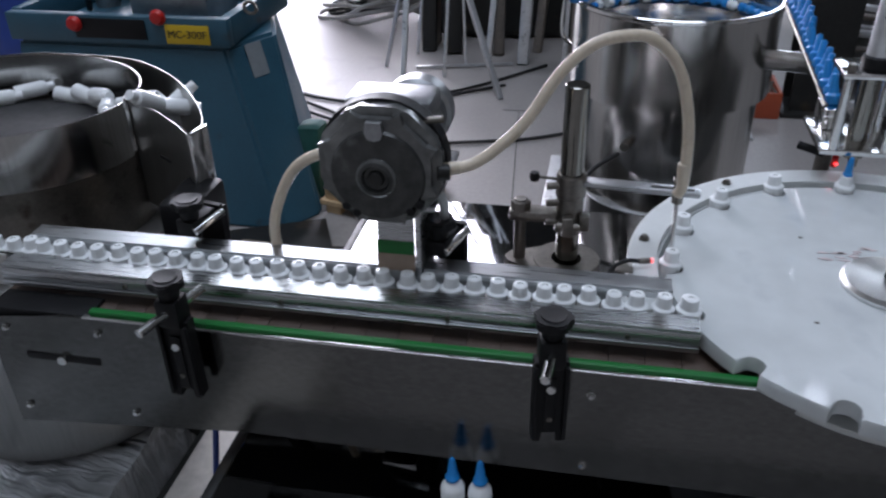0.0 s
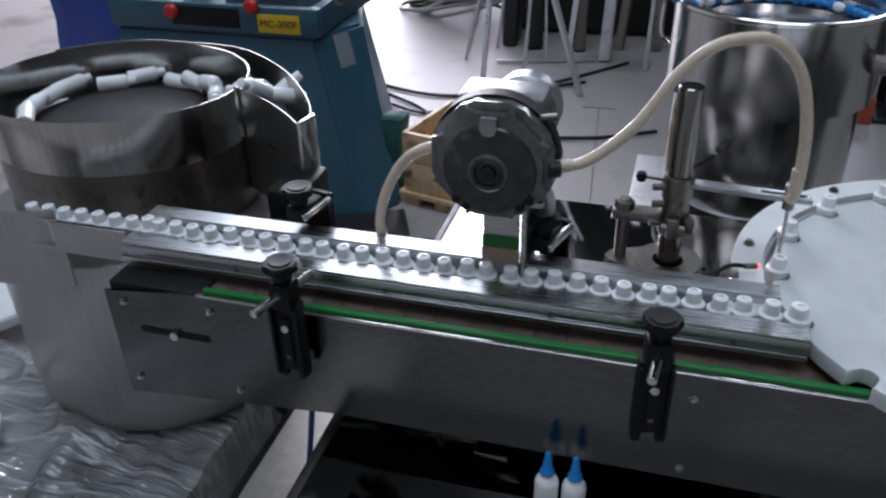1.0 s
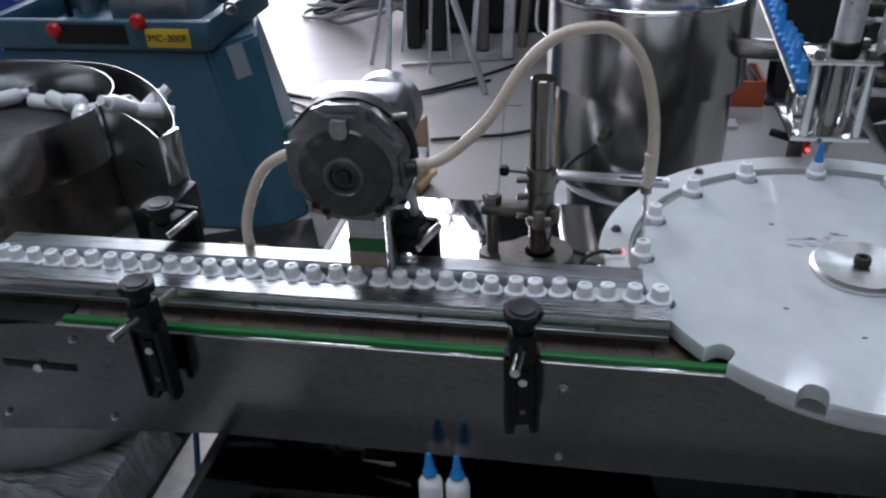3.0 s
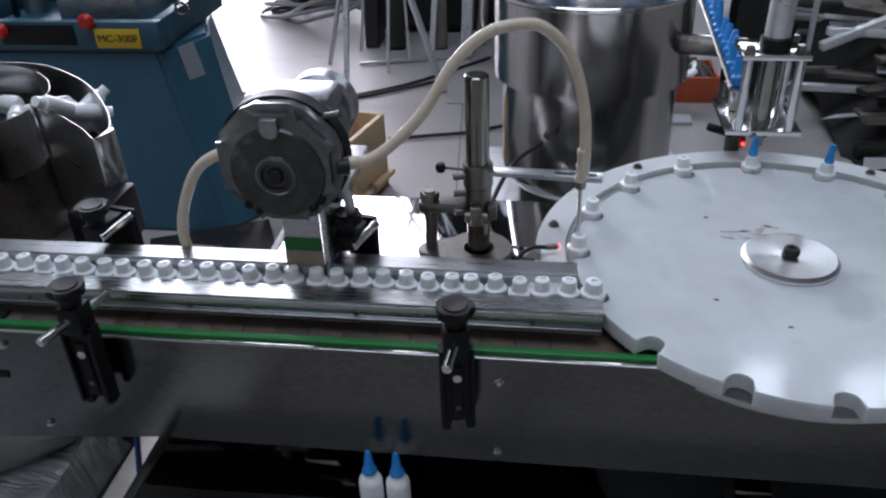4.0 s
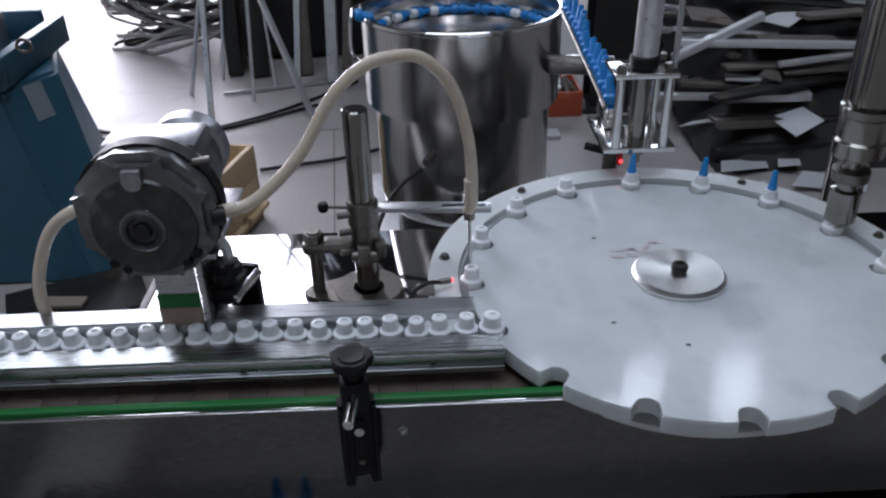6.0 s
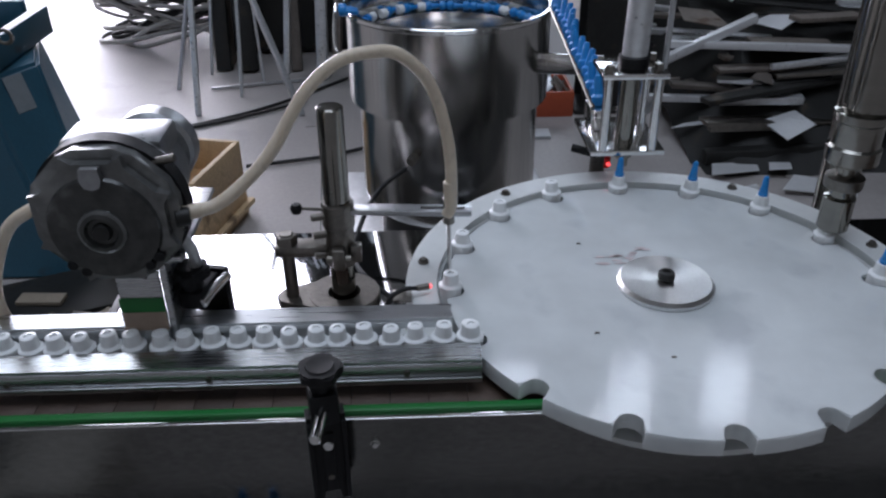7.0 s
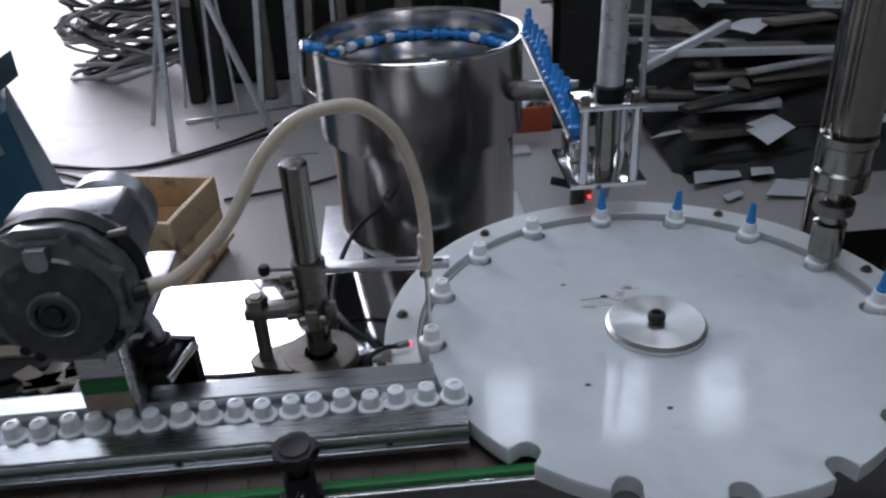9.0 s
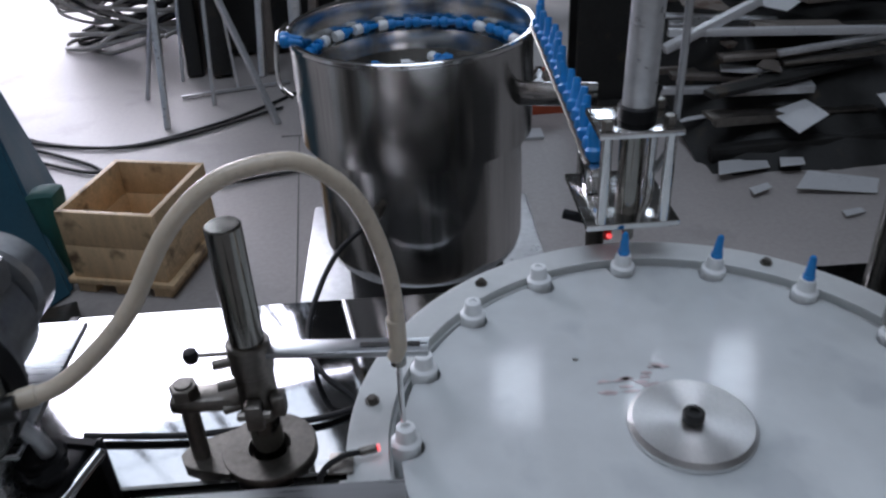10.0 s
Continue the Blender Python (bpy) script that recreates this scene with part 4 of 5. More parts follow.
part("bowl_wall", curtain(B(), [oval(-3 - 357 * k / 72) for k in range(73)], 0.918, ZF1, 0.001), STEEL, fd)
scroll = [oval(150 - 10 * k, 0.004) for k in range(6)] + [(-0.76, 1.186), (-0.685, 1.152), (-0.615, 1.096), (-0.557, 1.030), (-0.518, 0.975), (-0.498, 0.935), (-0.495, 0.905)]
part("scroll_wall", curtain(B(), [tuple(p.xy) for p in spline([(x, y, 0) for x, y in scroll], 4)], 0.82, ZF1 + 0.002, 0.001), STEEL_DULL, fd)
part("scroll_lip", box(B(), -0.003, 0.034, -0.0025, 0.0025, 0.82, ZF1 + 0.003, 0.001, pose(-0.498, 0.900, 0, 0, 0, 78)), CHROME, fd, "bright folded edge")
part("front_panel", curtain(B(), [(-0.664, 1.022), (-0.634, 1.002), (-0.585, 0.975), (-0.535, 0.935), (-0.500, 0.900)], 0.83, ZF1 - 0.001, 0.001), STEEL_DULL, fd, "plain steel panel beside the outlet")
part("front_skirt", curtain(B(), [oval(-165 + 200 * k / 40, -0.006) for k in range(41)], 0.80, 0.9175, 0.003), WORN, fd, "dull steel skirt under the drum edge")
part("pocket_floor", prism(B(), [(-0.640, 1.01), (-0.50, 0.915), (-0.51, 0.965), (-0.56, 1.03), (-0.62, 1.09), (-0.69, 1.14)], 0.925, 0.929), RUBBER, fd)
part("bowl_floor", lathe(B(), [(0, 0.948), (0.100, 0.945), (0.176, 0.925)], (FX, FY, 0), 48), RUBBER, fd)
part("lower_drum", lathe(B(), [(0.225, 0.47), (0.238, 0.50), (0.24, 0.52), (0.24, 0.80), (0.23, 0.803), (0, 0.803)], (FX, FY, 0), 64), STEEL_DULL, fd)
part("drum_foot", lathe(B(), [(0.21, 0.36), (0.21, 0.47)], (FX, FY, 0), 40), DARK, fd)
tray = [(-0.785, 0.736), (-0.84, 0.722), (-0.92, 0.716), (-1.0, 0.722), (-1.08, 0.75), (-1.15, 0.82)]
part("outlet_skirt", curtain(B(), [tuple(p.xy) for p in spline([(x, y, 0) for x, y in tray], 5)], 0.80, 0.918, 0.003), STEEL_DULL, fd, "curved dull steel outlet skirt")
part("outlet_side", box(B(), -0.783, -0.668, 0.720, 0.7225, 0.865, 0.910, 0.0005), STEEL_DULL, fd)
part("outlet_floor", box(B(), -0.86, -0.662, 0.723, 0.80, 0.864, 0.8705, 0.001), STEEL_DULL, fd)
for k in range(5):
    z = 0.55 + 0.05 * k
    a = radians(212)
    part("drum_bolt", rod(B(), (FX + 0.240 * math.cos(a), FY + 0.240 * math.sin(a), z), (FX + 0.247 * math.cos(a), FY + 0.247 * math.sin(a), z), 0.005, seg=8), WORN, fd)
lying = mesh("lying_bottle", lathe(B(), [(0, 0), (0.0115, 0), (0.0128, 0.0015), (0.0128, 0.044), (0.011, 0.049), (0.008, 0.051), (0.0075, 0.063), (0, 0.063)], seg=18), BOTTLE)
for k in range(12):
    a = radians(-8 + k * 21 + random.uniform(-4, 4))
    r = random.uniform(0.140, 0.166)
    ob = tagged(new("bottle", lying), "white plastic bottle lying in the feeder bowl", "bottle", "bottles in the feeder")
    ob.matrix_basis = pose(FX + r * math.cos(a), FY + r * math.sin(a), 0.946 + random.uniform(0, 0.012), 90 + random.uniform(-14, 14), 0, math.degrees(a) + random.uniform(-25, 25))
for k in range(7):
    ob = tagged(new("bottle", lying), "white plastic bottle heaped in the feeder scroll", "bottle", "bottles in the feeder")
    ob.matrix_basis = pose(FX + 0.240 + random.uniform(-0.015, 0.02), FY + 0.055 + random.uniform(-0.03, 0.03), 0.950 + 0.007 * k, random.uniform(50, 110), random.uniform(-30, 30), random.uniform(0, 360))
solo("feeder_base", box(B(), FX - 0.30, FX + 0.30, FY - 0.28, FY + 0.32, 0.05, 0.36, 0.01), DARK, "dark steel base under the bottle feeder", "base")

# white plastic disc and clear film on the floor beside the feeder
solo("spare_disc", lathe(B(), [(0, 0.485), (0.158, 0.485), (0.162, 0.49), (0.162, 0.507), (0.158, 0.512), (0, 0.512)], (-1.33, 1.05, 0), 48), HDPE, "spare white plastic star wheel lying on wrapped goods", "disc")
fm = B()
nx, ny = 110, 110
gv = [[None] * (ny + 1) for _ in range(nx + 1)]
for i in range(nx + 1):
    for j in range(ny + 1):
        x, y = -1.9 + 1.28 * i / nx, 0.05 + 1.28 * j / ny
        q = noise.noise(Vector((x * 5, y * 5, 0.3))) * 0.022 + noise.noise(Vector((x * 14 + y * 9, y * 6, 2.3))) * 0.012
        ridge = 1 - abs(noise.noise(Vector((x * 6 + y * 4, y * 2.2 - x, 5.1)))) * 2.2
        q += 0.030 * max(0.0, ridge) ** 5 + 0.012 * noise.noise(Vector((x * 26, y * 17, 8.8)))
        edge = max(0.0, x + 0.66) * 14.0
        gv[i][j] = fm.verts.new((x, y, 0.455 + q - min(0.43, edge)))
for i in range(nx):
    for j in range(ny):
        fm.faces.new((gv[i][j], gv[i + 1][j], gv[i + 1][j + 1], gv[i][j + 1]))
bmesh.ops.solidify(fm, geom=fm.faces[:], thickness=0.004)
solo("plastic_film", fm, WRAP, "crinkled clear plastic film over packed goods on the floor", "film")
solo("packed_goods", box(B(), -1.88, -0.72, 0.08, 0.76, 0.0, 0.41, 0.02), BOARD, "packed goods under clear plastic film", "package")
for k in range(2):
    ob = tagged(new("bottle", lying), "white plastic bottle lying on crinkled film", "bottle", "bottles on the film")
    ob.matrix_basis = pose(-1.12 + 0.06 * k, 0.80 - 0.05 * k, 0.478, 90, 0, 40 * k)
solo("blue_air_hose", tube(B(), [(-0.43, 0.72, 0.72), (-0.44, 0.70, 0.60), (-0.45, 0.66, 0.45), (-0.44, 0.62, 0.25), (-0.42, 0.60, 0.01)], 0.004, 8), TARP, "thin blue air hose hanging beside the table", "hose")
solo("floor_box", box(B(), -0.615, -0.455, 0.10, 1.05, 0.0, 0.41, 0.012, None), CARTON, "flat grey carton on the floor beside the table", "carton")

# ---- cut-off saw machine ----
saw = thing("cutting_machine", (-1.6, 2.8, 0), "blue-green painted cut-off saw pedestal with a yellow nameplate", "machine")
sb = B()
hi = [(-2.07, 2.50), (-1.30, 2.50), (-1.20, 2.70), (-1.34, 3.05), (-2.07, 3.05)]
lo = [(-2.12, 2.36), (-1.11, 2.36), (-1.02, 2.50), (-1.20, 3.05), (-2.12, 3.05)]
prism(sb, lo, 0, 0.64)
for v in sb.verts:
    if v.co.z > 0.5:
        v.co.x, v.co.y = hi[min(range(5), key=lambda q: (Vector(lo[q]) - v.co.xy).length)]
bmesh.ops.bevel(sb, geom=sb.edges[:], offset=0.012, segments=2, affect="EDGES")
part("pedestal", sb, TEAL, saw)
for nm, b in (("tray_wall", (-2.08, -1.27, 2.48, 2.52, 0.645, 0.745)), ("tray_wall", (-2.08, -1.36, 3.03, 3.07, 0.645, 0.76)), ("tray_wall", (-2.08, -2.04, 2.521, 3.029, 0.645, 0.75)), ("tray_wall", (-1.31, -1.27, 2.521, 3.029, 0.645, 0.745)), ("tray_floor", (-2.035, -1.315, 2.522, 3.028, 0.642, 0.66))):
    part(nm, box(B(), *b, 0.006), TEAL, saw)
part("recess", box(B(), -1.82, -1.56, 2.474, 2.479, 0.665, 0.735, 0.001), BLACK, saw, "dark recess in the tray front")
part("vice_block", box(B(), -1.72, -1.42, 2.66, 2.92, 0.662, 0.80, 0.02), CAST, saw)
part("saw_arm", box(B(), -1.85, -1.55, 2.75, 3.0, 0.80, 0.98, 0.03), TEAL, saw)
part("saw_motor", rod(B(), (-1.66, 2.86, 0.88), (-1.40, 2.84, 0.90), 0.075, chamfer=0.01, seg=28), CAST, saw)
part("pillar", rod(B(), (-1.95, 2.9, 0.65), (-1.95, 2.9, 1.05), 0.045), CAST, saw)
part("lever", tube(B(), [(-1.9, 2.7, 0.70), (-1.85, 2.64, 0.85), (-1.80, 2.60, 1.05)], 0.012, 8), BLACK, saw)
for x, z in ((-1.815, 0.715), (-1.505, 0.748)):
    part("red_button", lathe(B(), [(0.026, 0), (0.028, 0.008), (0.02, 0.022), (0, 0.026)], (x, 2.478, z), 20, pose(0, 0, 0, 90, 0, 0)), RED, saw, "round red button")
eye = B()
for k in range(16):
    a, b = 2 * math.pi * k / 16, 2 * math.pi * (k + 1) / 16
    rod(eye, (-1.235 + 0.022 * math.cos(a), 2.60, 0.755 + 0.022 * math.sin(a)), (-1.235 + 0.022 * math.cos(b), 2.60, 0.755 + 0.022 * math.sin(b)), 0.006, seg=8)
part("lifting_eye", eye, WORN, saw)
part("sticker", box(B(), -0.034, 0.034, -0.0012, 0.0012, -0.06, 0.06, 0.0, pose(-1.227, 2.581, 0.575, -16, 0, 62.6)), STICKER, saw, "grey paper sticker")
pl = part("nameplate", box(B(), -1.49, -1.335, 2.474, 2.479, 0.655, 0.722, 0.002), YELLOW, saw, "yellow nameplate")
fc = bpy.data.curves.new("nameplate_text", "FONT")
fc.body, fc.size, fc.extrude, fc.align_x, fc.align_y = "MC-300F", 0.037, 0.0006, "CENTER", "CENTER"
tmp = bpy.data.objects.new("lettering", fc)
scene.collection.objects.link(tmp)
bpy.context.view_layer.update()
lm = bpy.data.meshes.new_from_object(tmp.evaluated_get(bpy.context.evaluated_depsgraph_get()))
bpy.data.objects.remove(tmp)
lm.materials.clear()
lm.materials.append(INK)
lt = new("lettering", lm)
lt.parent = pl
lt.matrix_parent_inverse = Matrix.Identity(4)
lt.matrix_basis = pose(-1.4125, 2.4725, 0.6885, 90, 0, 0)
saw.location += Vector((0.085, -0.03, 0))
saw.scale.z = 0.945

tb = B()
box(tb, -2.85, -2.35, 3.1, 3.6, 0.0, 0.62, 0.08)
bmesh.ops.subdivide_edges(tb, edges=tb.edges[:], cuts=3, use_grid_fill=True)
for v in tb.verts:
    v.co += Vector((noise.noise(v.co * 5), noise.noise(v.co * 5 + Vector((3, 0, 0))), noise.noise(v.co * 6))) * 0.05
    v.co.z = max(v.co.z, 0.0)
solo("blue_tarpaulin", tb, TARP, "blue tarpaulin draped over stock on the floor", "tarpaulin")

# ---- wooden crate ----
cr = thing("wooden_crate", (0, 0, 0), "open pale pine crate standing on the floor", "crate")
cx0, cx1, cy0, cy1 = -0.156, 0.156, -0.177, 0.177
for z in (0.055, 0.170):
    h = 0.113
    part("board", box(B(), cx0, cx1, cy0, cy0 + 0.018, z, z + h, 0.002), WOOD, cr)
    part("board", box(B(), cx0, cx1, cy1 - 0.018, cy1, z, z + h, 0.002), WOOD, cr)
    part("board", box(B(), cx0, cx0 + 0.018, cy0 + 0.0185, cy1 - 0.0185, z, z + h, 0.002), WOOD, cr)
    part("board", box(B(), cx1 - 0.018, cx1, cy0 + 0.0185, cy1 - 0.0185, z, z + h, 0.002), WOOD, cr)
part("base_board", box(B(), cx0 - 0.02, cx1 + 0.02, cy0 - 0.01, cy1 + 0.02, 0.035, 0.0545, 0.003), WOOD, cr)
for x in (cx0, (cx0 + cx1) / 2 - 0.03, cx1 - 0.06):
    part("runner", box(B(), x, x + 0.06, cy0, cy1, 0, 0.0348, 0.003), WOOD, cr)
cr.matrix_basis = pose(-0.731, 2.623, 0, 0, 0, -13.7)
gb = B()
box(gb, -0.05, 0.05, -0.06, 0.06, 0, 0.30, 0.03)
bmesh.ops.subdivide_edges(gb, edges=gb.edges[:], cuts=2, use_grid_fill=True)
for v in gb.verts:
    v.co += Vector((noise.noise(v.co * 9), noise.noise(v.co * 9 + Vector((5, 0, 0))), 0)) * 0.03
bmesh.ops.translate(gb, verts=gb.verts, vec=(-1.00, 2.60, 0))
solo("green_sack", gb, GREENBAG, "dark green cloth sack leaning on the crate", "sack")

# ---- dark sheets between the feeder and the table: floor shadow and debris as colour ----
for k, (x, y, w, d, a) in enumerate(((-0.86, 1.92, 0.62, 0.62, 8), (-0.68, 1.62, 0.34, 0.30, -20), (-1.02, 2.18, 0.40, 0.26, 24))):
    solo("shadow_debris_sheet", box(B(), -w / 2, w / 2, -d / 2, d / 2, 0, 0.012, 0.002, pose(x, y, 0.0005 + 0.0125 * k, 0, 0, a)), DARK, "dark sheet on the floor standing for shadow and black debris", "sheet", "floor sheets")
for k in range(14):
    x, y = random.uniform(-1.05, -0.62), random.uniform(1.68, 2.2)
    u, w = random.uniform(0.03, 0.10), random.uniform(0.008, 0.03)
    solo("floor_offcut", box(B(), -u, u, -w, w, 0, 0.014, 0.002, pose(x, y, 0.039, 0, 0, random.uniform(0, 180))), random.choice((RUST, RUST, WORN, BOARD)), "rusty steel offcut lying on dark floor sheet", "offcut", "floor offcuts")

# ---- cables on the floor ----
for pts, r in (([(-1.726, 3.892, 0.010), (-1.468, 3.666, 0.010), (-1.123, 3.554, 0.010), (-0.833, 3.636, 0.010), (-0.449, 3.893, 0.010)], 0.0075), ([(-1.599, 3.572, 0.010), (-1.364, 3.439, 0.010), (-1.160, 3.331, 0.010), (-1.063, 3.342, 0.010)], 0.0075), ([(-0.614, 3.144, 0.010), (-0.438, 3.190, 0.010), (-0.279, 3.235, 0.010), (-0.073, 3.348, 0.010)], 0.0075), ([(-1.511, 3.617, 0.010), (-1.302, 3.489, 0.010), (-1.116, 3.348, 0.010), (-0.946, 3.090, 0.010)], 0.0075), ([(-1.535, 3.680, 0.010), (-1.260, 3.577, 0.010), (-1.028, 3.568, 0.010), (-0.782, 3.703, 0.010), (-0.566, 3.883, 0.010), (-0.271, 4.228, 0.010)], 0.0075)):
    solo("floor_cable", tube(B(), pts, r, 8, 10), RUBBER, "black rubber cable lying across the concrete floor", "cable", "floor cables")
coil = thing("cable_coil", (-1.6, 5.35, 0), "heap of coiled grey cables on the floor", "cable coil")
for k in range(34):
    c = Vector((-1.44 + random.uniform(-0.14, 0.16), 5.15 + random.uniform(-0.12, 0.12), 0.05 + 0.013 * k))
    ra, rb = random.uniform(0.22, 0.42), random.uniform(0.16, 0.30)
    tx, ty = random.uniform(-0.45, 0.45), random.uniform(-0.35, 0.35)
    pts = []
    for j in range(15):
        a = 2 * math.pi * j / 14 + k
        x, y = ra * math.cos(a), rb * math.sin(a)
        pts.append((c.x + x, c.y + y, max(0.014, c.z + tx * x + ty * y + random.uniform(-0.01, 0.01))))
    part("cable_loop", tube(B(), pts, random.choice((0.010, 0.013)), 6, 4), GREY_ROPE if k % 3 else RUBBER, coil)

# ---- leaning bars and dark stock behind ----
def bar(p0, p1, w, mat, label, name="leaning_bar", group="leaning bars", sq=True):
    p0, p1 = Vector(p0), Vector(p1)
    d = p1 - p0
    m = Matrix.Translation(p0) @ d.to_track_quat("Z", "Y").to_matrix().to_4x4()
    bm = box(B(), -w / 2, w / 2, -w / 2, w / 2, 0, d.length, w * 0.12, m) if sq else rod(B(), p0, p1, w / 2, seg=12)
    return solo(name, bm, mat, label, "bar", group)


for a, b, w in (((-1.12, 4.12, 0), (-0.85, 4.6, 1.5), 0.025), ((-1.0, 4.35, 0), (-0.9, 4.8, 1.6), 0.02), ((-0.94, 3.75, 0), (-0.98, 4.5, 1.6), 0.04), ((-0.78, 4.0, 0), (-0.80, 4.7, 1.6), 0.025), ((-0.70, 4.2, 0), (-0.85, 4.7, 1.6), 0.02), ((-0.45, 3.72, 0), (-1.15, 4.6, 1.5), 0.04), ((-0.40, 4.25, 0), (-0.38, 4.9, 1.7), 0.09), ((-0.18, 4.15, 0), (-0.16, 4.8, 1.7), 0.035), ((-0.60, 4.35, 0), (-0.52, 5.0, 1.7), 0.05)):
    bar(a, b, w * 0.65, GALV, "galvanised steel bar leaning on dark stock")
bar((-0.95, 4.10, 0.012), (-0.45, 4.22, 0.012), 0.014, GALV, "thin steel bar lying on the floor", "floor_bar", "bars on the floor")
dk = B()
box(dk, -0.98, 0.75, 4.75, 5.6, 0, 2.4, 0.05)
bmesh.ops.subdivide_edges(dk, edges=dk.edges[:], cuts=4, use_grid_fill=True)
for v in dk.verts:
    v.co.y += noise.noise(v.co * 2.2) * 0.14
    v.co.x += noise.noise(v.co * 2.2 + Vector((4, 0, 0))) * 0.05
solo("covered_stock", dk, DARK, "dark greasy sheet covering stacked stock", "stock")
for k in range(9):
    x = -0.95 + 0.19 * k + random.uniform(-0.05, 0.05)
    bar((x, 4.45 + random.uniform(-0.1, 0.1), 0), (x + random.uniform(-0.15, 0.15), 4.85, 1.5 + random.uniform(-0.4, 0.5)), random.uniform(0.03, 0.10), random.choice((RUST, DARK)), "dull rusty steel bar leaning on dark stock", "stock_bar", "stock bars")
for x0, x1, z1 in ((-1.02, -0.90, 1.2),):
    bar(((x0 + x1) / 2, 4.55, 0), ((x0 + x1) / 2, 4.6, z1), 0.10, RUST, "rusty brown steel post", "stock_bar", "stock bars")
KX, KY = 0.97, 3.81
colm = thing("building_column", (KX, KY, 0), "dark painted steel building column", "column")
part("web", box(B(), KX - 0.01, KX + 0.01, KY - 0.0798, KY + 0.0798, 0, ZR), DARK, colm)
for y in (KY - 0.10, KY + 0.08):
    part("flange", box(B(), KX - 0.11, KX + 0.11, y, y + 0.02, 0, ZR), DARK, colm)
part("base_plate", box(B(), KX - 0.15, KX + 0.15, KY - 0.15, KY + 0.15, 0, 0.02, 0.004), DARK, colm)

# orange bin with offcuts
bn = thing("parts_bin", (0.69, 3.77, 0), "orange-red plastic bin full of metal offcuts", "bin")
bb = B()
for b in ((0.57, 0.81, 3.64, 3.655, 0, 0.12), (0.57, 0.81, 3.885, 3.90, 0, 0.12), (0.57, 0.585, 3.655, 3.885, 0, 0.12), (0.795, 0.81, 3.655, 3.885, 0, 0.12), (0.585, 0.795, 3.655, 3.885, 0, 0.012)):
    box(bb, *b, 0.003)
part("tub", bb, ORANGE, bn)
for k in range(16):
    m = pose(0.69 + random.uniform(-0.08, 0.08), 3.77 + random.uniform(-0.08, 0.08), 0.10 + random.uniform(-0.02, 0.05), random.uniform(-50, 50), random.uniform(-50, 50), random.uniform(0, 180))
    s = random.uniform(0.03, 0.09)
    solo("offcut", box(B(), -s, s, -0.018, 0.018, -0.006, 0.006, 0.001, m), random.choice((SCRAP, SCRAP, RUST, CHROME)), "small metal offcut lying in the bin", "offcut", "offcuts in the bin")
solo("floor_tile", box(B(), 0.55, 0.67, 3.38, 3.47, 0, 0.014, 0.002, None), PAPER, "pale offcut lying on the floor", "offcut")

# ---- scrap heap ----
# added mound: carries the bars, and its dark colour gives the shade between them
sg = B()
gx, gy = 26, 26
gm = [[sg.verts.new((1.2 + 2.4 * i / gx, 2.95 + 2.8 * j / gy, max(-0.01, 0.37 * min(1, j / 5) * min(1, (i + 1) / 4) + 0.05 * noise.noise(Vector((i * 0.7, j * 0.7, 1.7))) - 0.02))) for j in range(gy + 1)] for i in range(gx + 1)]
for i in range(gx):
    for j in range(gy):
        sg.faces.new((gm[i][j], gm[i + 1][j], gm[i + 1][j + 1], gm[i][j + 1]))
solo("dark_gap_mound", sg, DARK, "added dark mound that carries the scrap bars and darkens their gaps", "scrap", "", "stuff")
for k in range(120):
    x, y = random.uniform(1.35, 3.4), random.uniform(3.1, 5.5)
    top = 0.04 + 0.36 * min(1, max(0, (y - 2.95) / 0.54)) * min(1, max(0, (x - 1.2) / 0.46))
    z = random.uniform(0.7 * top, top + 0.06)
    L = random.uniform(0.25, 0.95)
    w, h = random.uniform(0.010, 0.045), random.uniform(0.008, 0.032)
    mt = random.choice((RUST, RUST, DARK, GALV, RUST, GALV, WORN))
    m = pose(x, y, z, 0, random.uniform(-4, 4), random.gauss(0, 16))
    solo("scrap_bar", box(B(), -L / 2, L / 2, -w, w, -h / 2, h / 2, 0.003, m), mt, "steel section lying in the scrap heap", "scrap bar", "scrap heap")
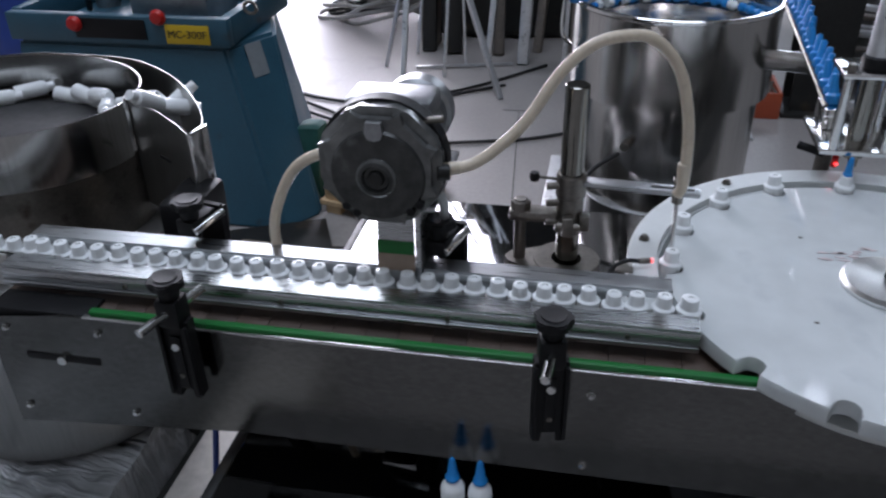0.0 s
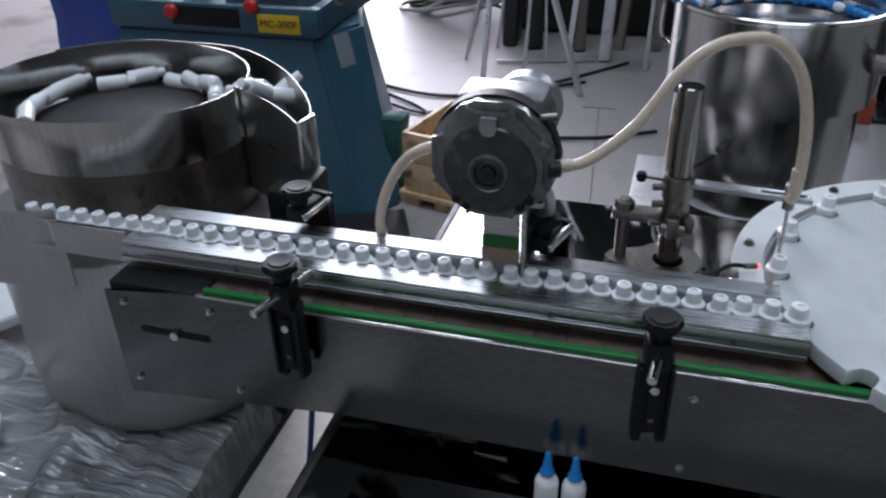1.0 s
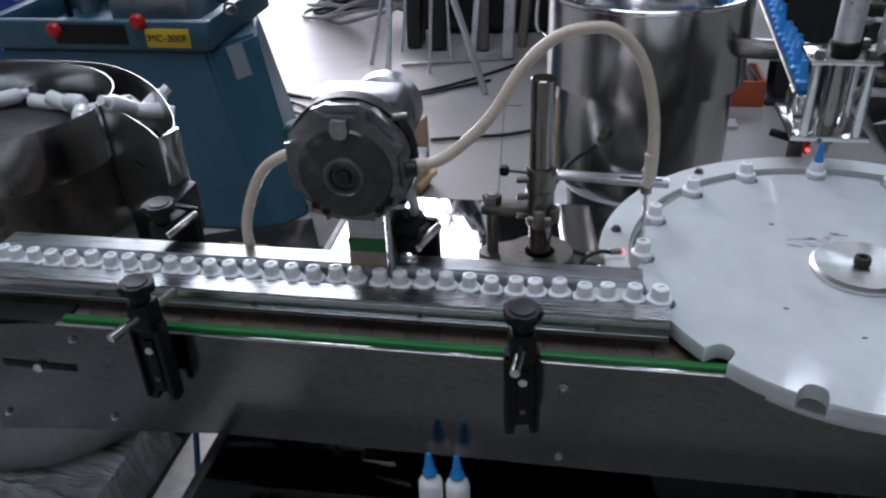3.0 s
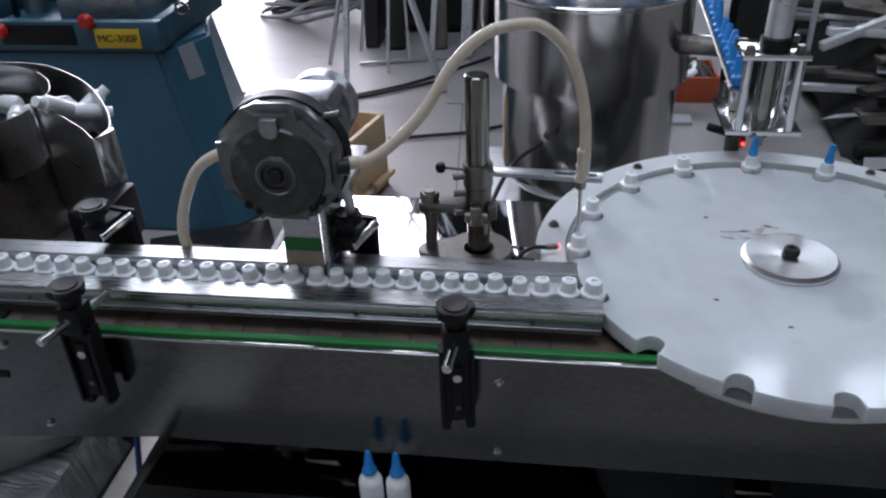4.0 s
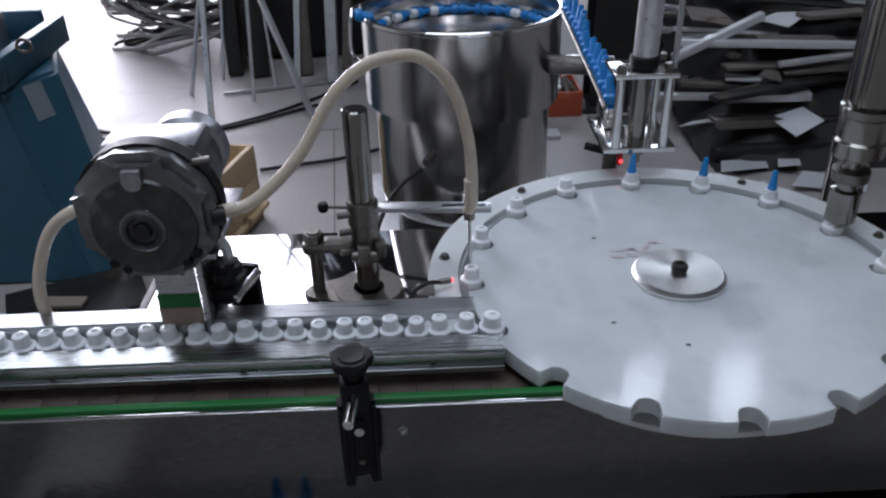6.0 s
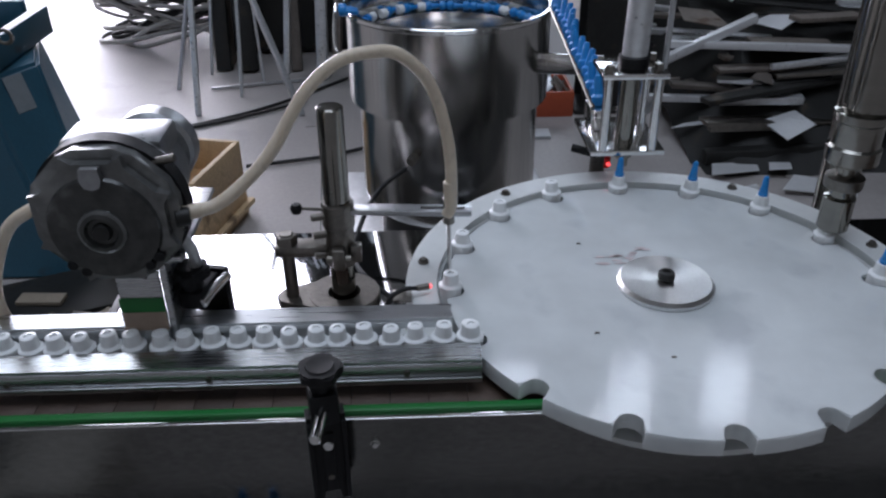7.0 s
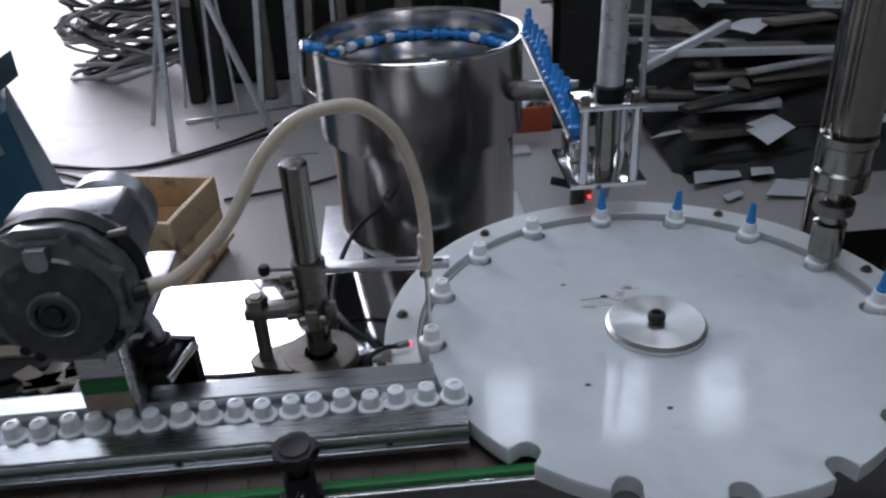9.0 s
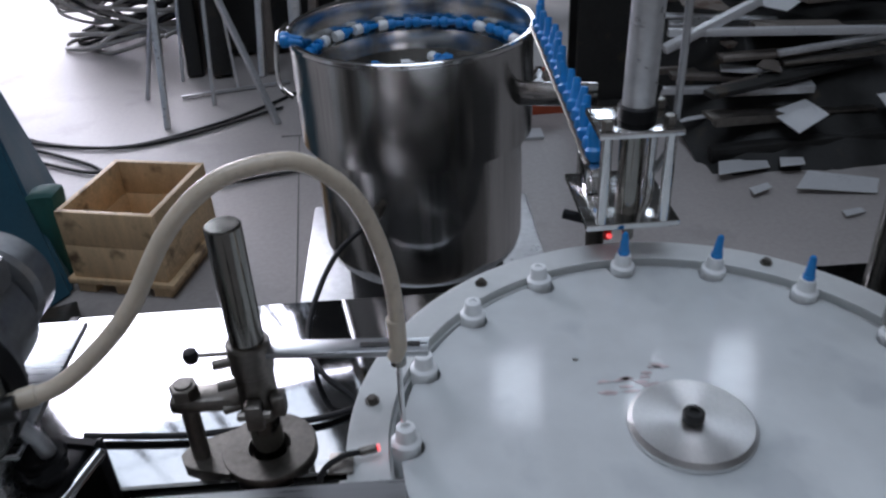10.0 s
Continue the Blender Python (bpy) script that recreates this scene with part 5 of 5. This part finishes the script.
for k in range(34):
    x, y = random.uniform(1.25, 3.2), random.uniform(2.9, 5.2)
    z = 0.02 if y < 3.1 else min(0.42, 0.06 + 0.37 * (y - 2.95) / 0.54) + random.uniform(-0.02, 0.02)
    s, u = random.uniform(0.05, 0.16), random.uniform(0.04, 0.10)
    m = pose(x, y, z, random.uniform(-12, 12), random.uniform(-12, 12), random.uniform(0, 180))
    ol = [(-s, -u), (s * random.uniform(0.4, 1), -u * random.uniform(0.5, 1)), (s, u * random.uniform(0.2, 1)), (-s * random.uniform(0.3, 1), u)]
    solo("sheet_offcut", prism(B(), ol, -0.002, 0.002, m), random.choice((SCRAP, WORN, RUST, RUST)), "thin sheet metal offcut in the scrap heap", "offcut", "scrap heap")
for x, y, z, a, b, r in ((1.331, 2.982, 0.03, 0.130, 0.050, 20), (1.337, 2.816, 0.02, 0.050, 0.025, 30), (1.508, 2.967, 0.04, 0.050, 0.040, 0), (1.616, 2.826, 0.02, 0.160, 0.070, -4), (1.579, 2.632, 0.01, 0.050, 0.022, 25), (1.368, 3.209, 0.02, 0.120, 0.030, 10), (1.294, 3.285, 0.10, 0.160, 0.018, 14)):
    ol = [(-a, -b * 0.7), (a * 0.7, -b), (a, b * 0.4), (-a * 0.5, b)]
    solo("sheet_offcut", prism(B(), ol, -0.0015, 0.0015, pose(x, y, z, random.uniform(-6, 6), random.uniform(-6, 6), r)), SCRAP, "bright sheet metal offcut lying among the scrap", "offcut", "scrap heap")
bar((1.243, 3.378, 0.060), (1.620, 3.325, 0.140), 0.038, GALV, "long bright channel lying on the floor", "scrap_bar", "scrap heap")
bar((1.241, 3.071, 0.040), (1.916, 3.085, 0.060), 0.055, DARK, "dark square tube lying on the floor", "scrap_bar", "scrap heap")
bar((1.291, 3.419, 0.020), (1.463, 3.221, 0.020), 0.012, GALV, "thin round bar on the floor", "scrap_bar", "scrap heap", False)
bar((1.138, 3.380, 0.412), (1.983, 3.360, 0.379), 0.030, SCRAP, "long bright aluminium bar across the scrap heap", "scrap_bar", "scrap heap")
bar((1.113, 3.330, 0.363), (1.509, 3.450, 0.496), 0.035, SCRAP, "bright aluminium bar leaning over the scrap heap", "scrap_bar", "scrap heap")
for k in range(8):
    x = 1.5 + 0.32 * k
    bar((x, 5.7, 0), (x + random.uniform(-0.1, 0.1), 5.9, 1.6), 0.06, DARK, "dark upright of a stock rack", "rack_post", "stock rack")
for z in (0.55, 0.95, 1.4):
    bar((1.4, 5.75, z), (4.2, 5.75, z + 0.03), 0.05, DARK, "dark shelf beam of a stock rack", "rack_beam", "stock rack")
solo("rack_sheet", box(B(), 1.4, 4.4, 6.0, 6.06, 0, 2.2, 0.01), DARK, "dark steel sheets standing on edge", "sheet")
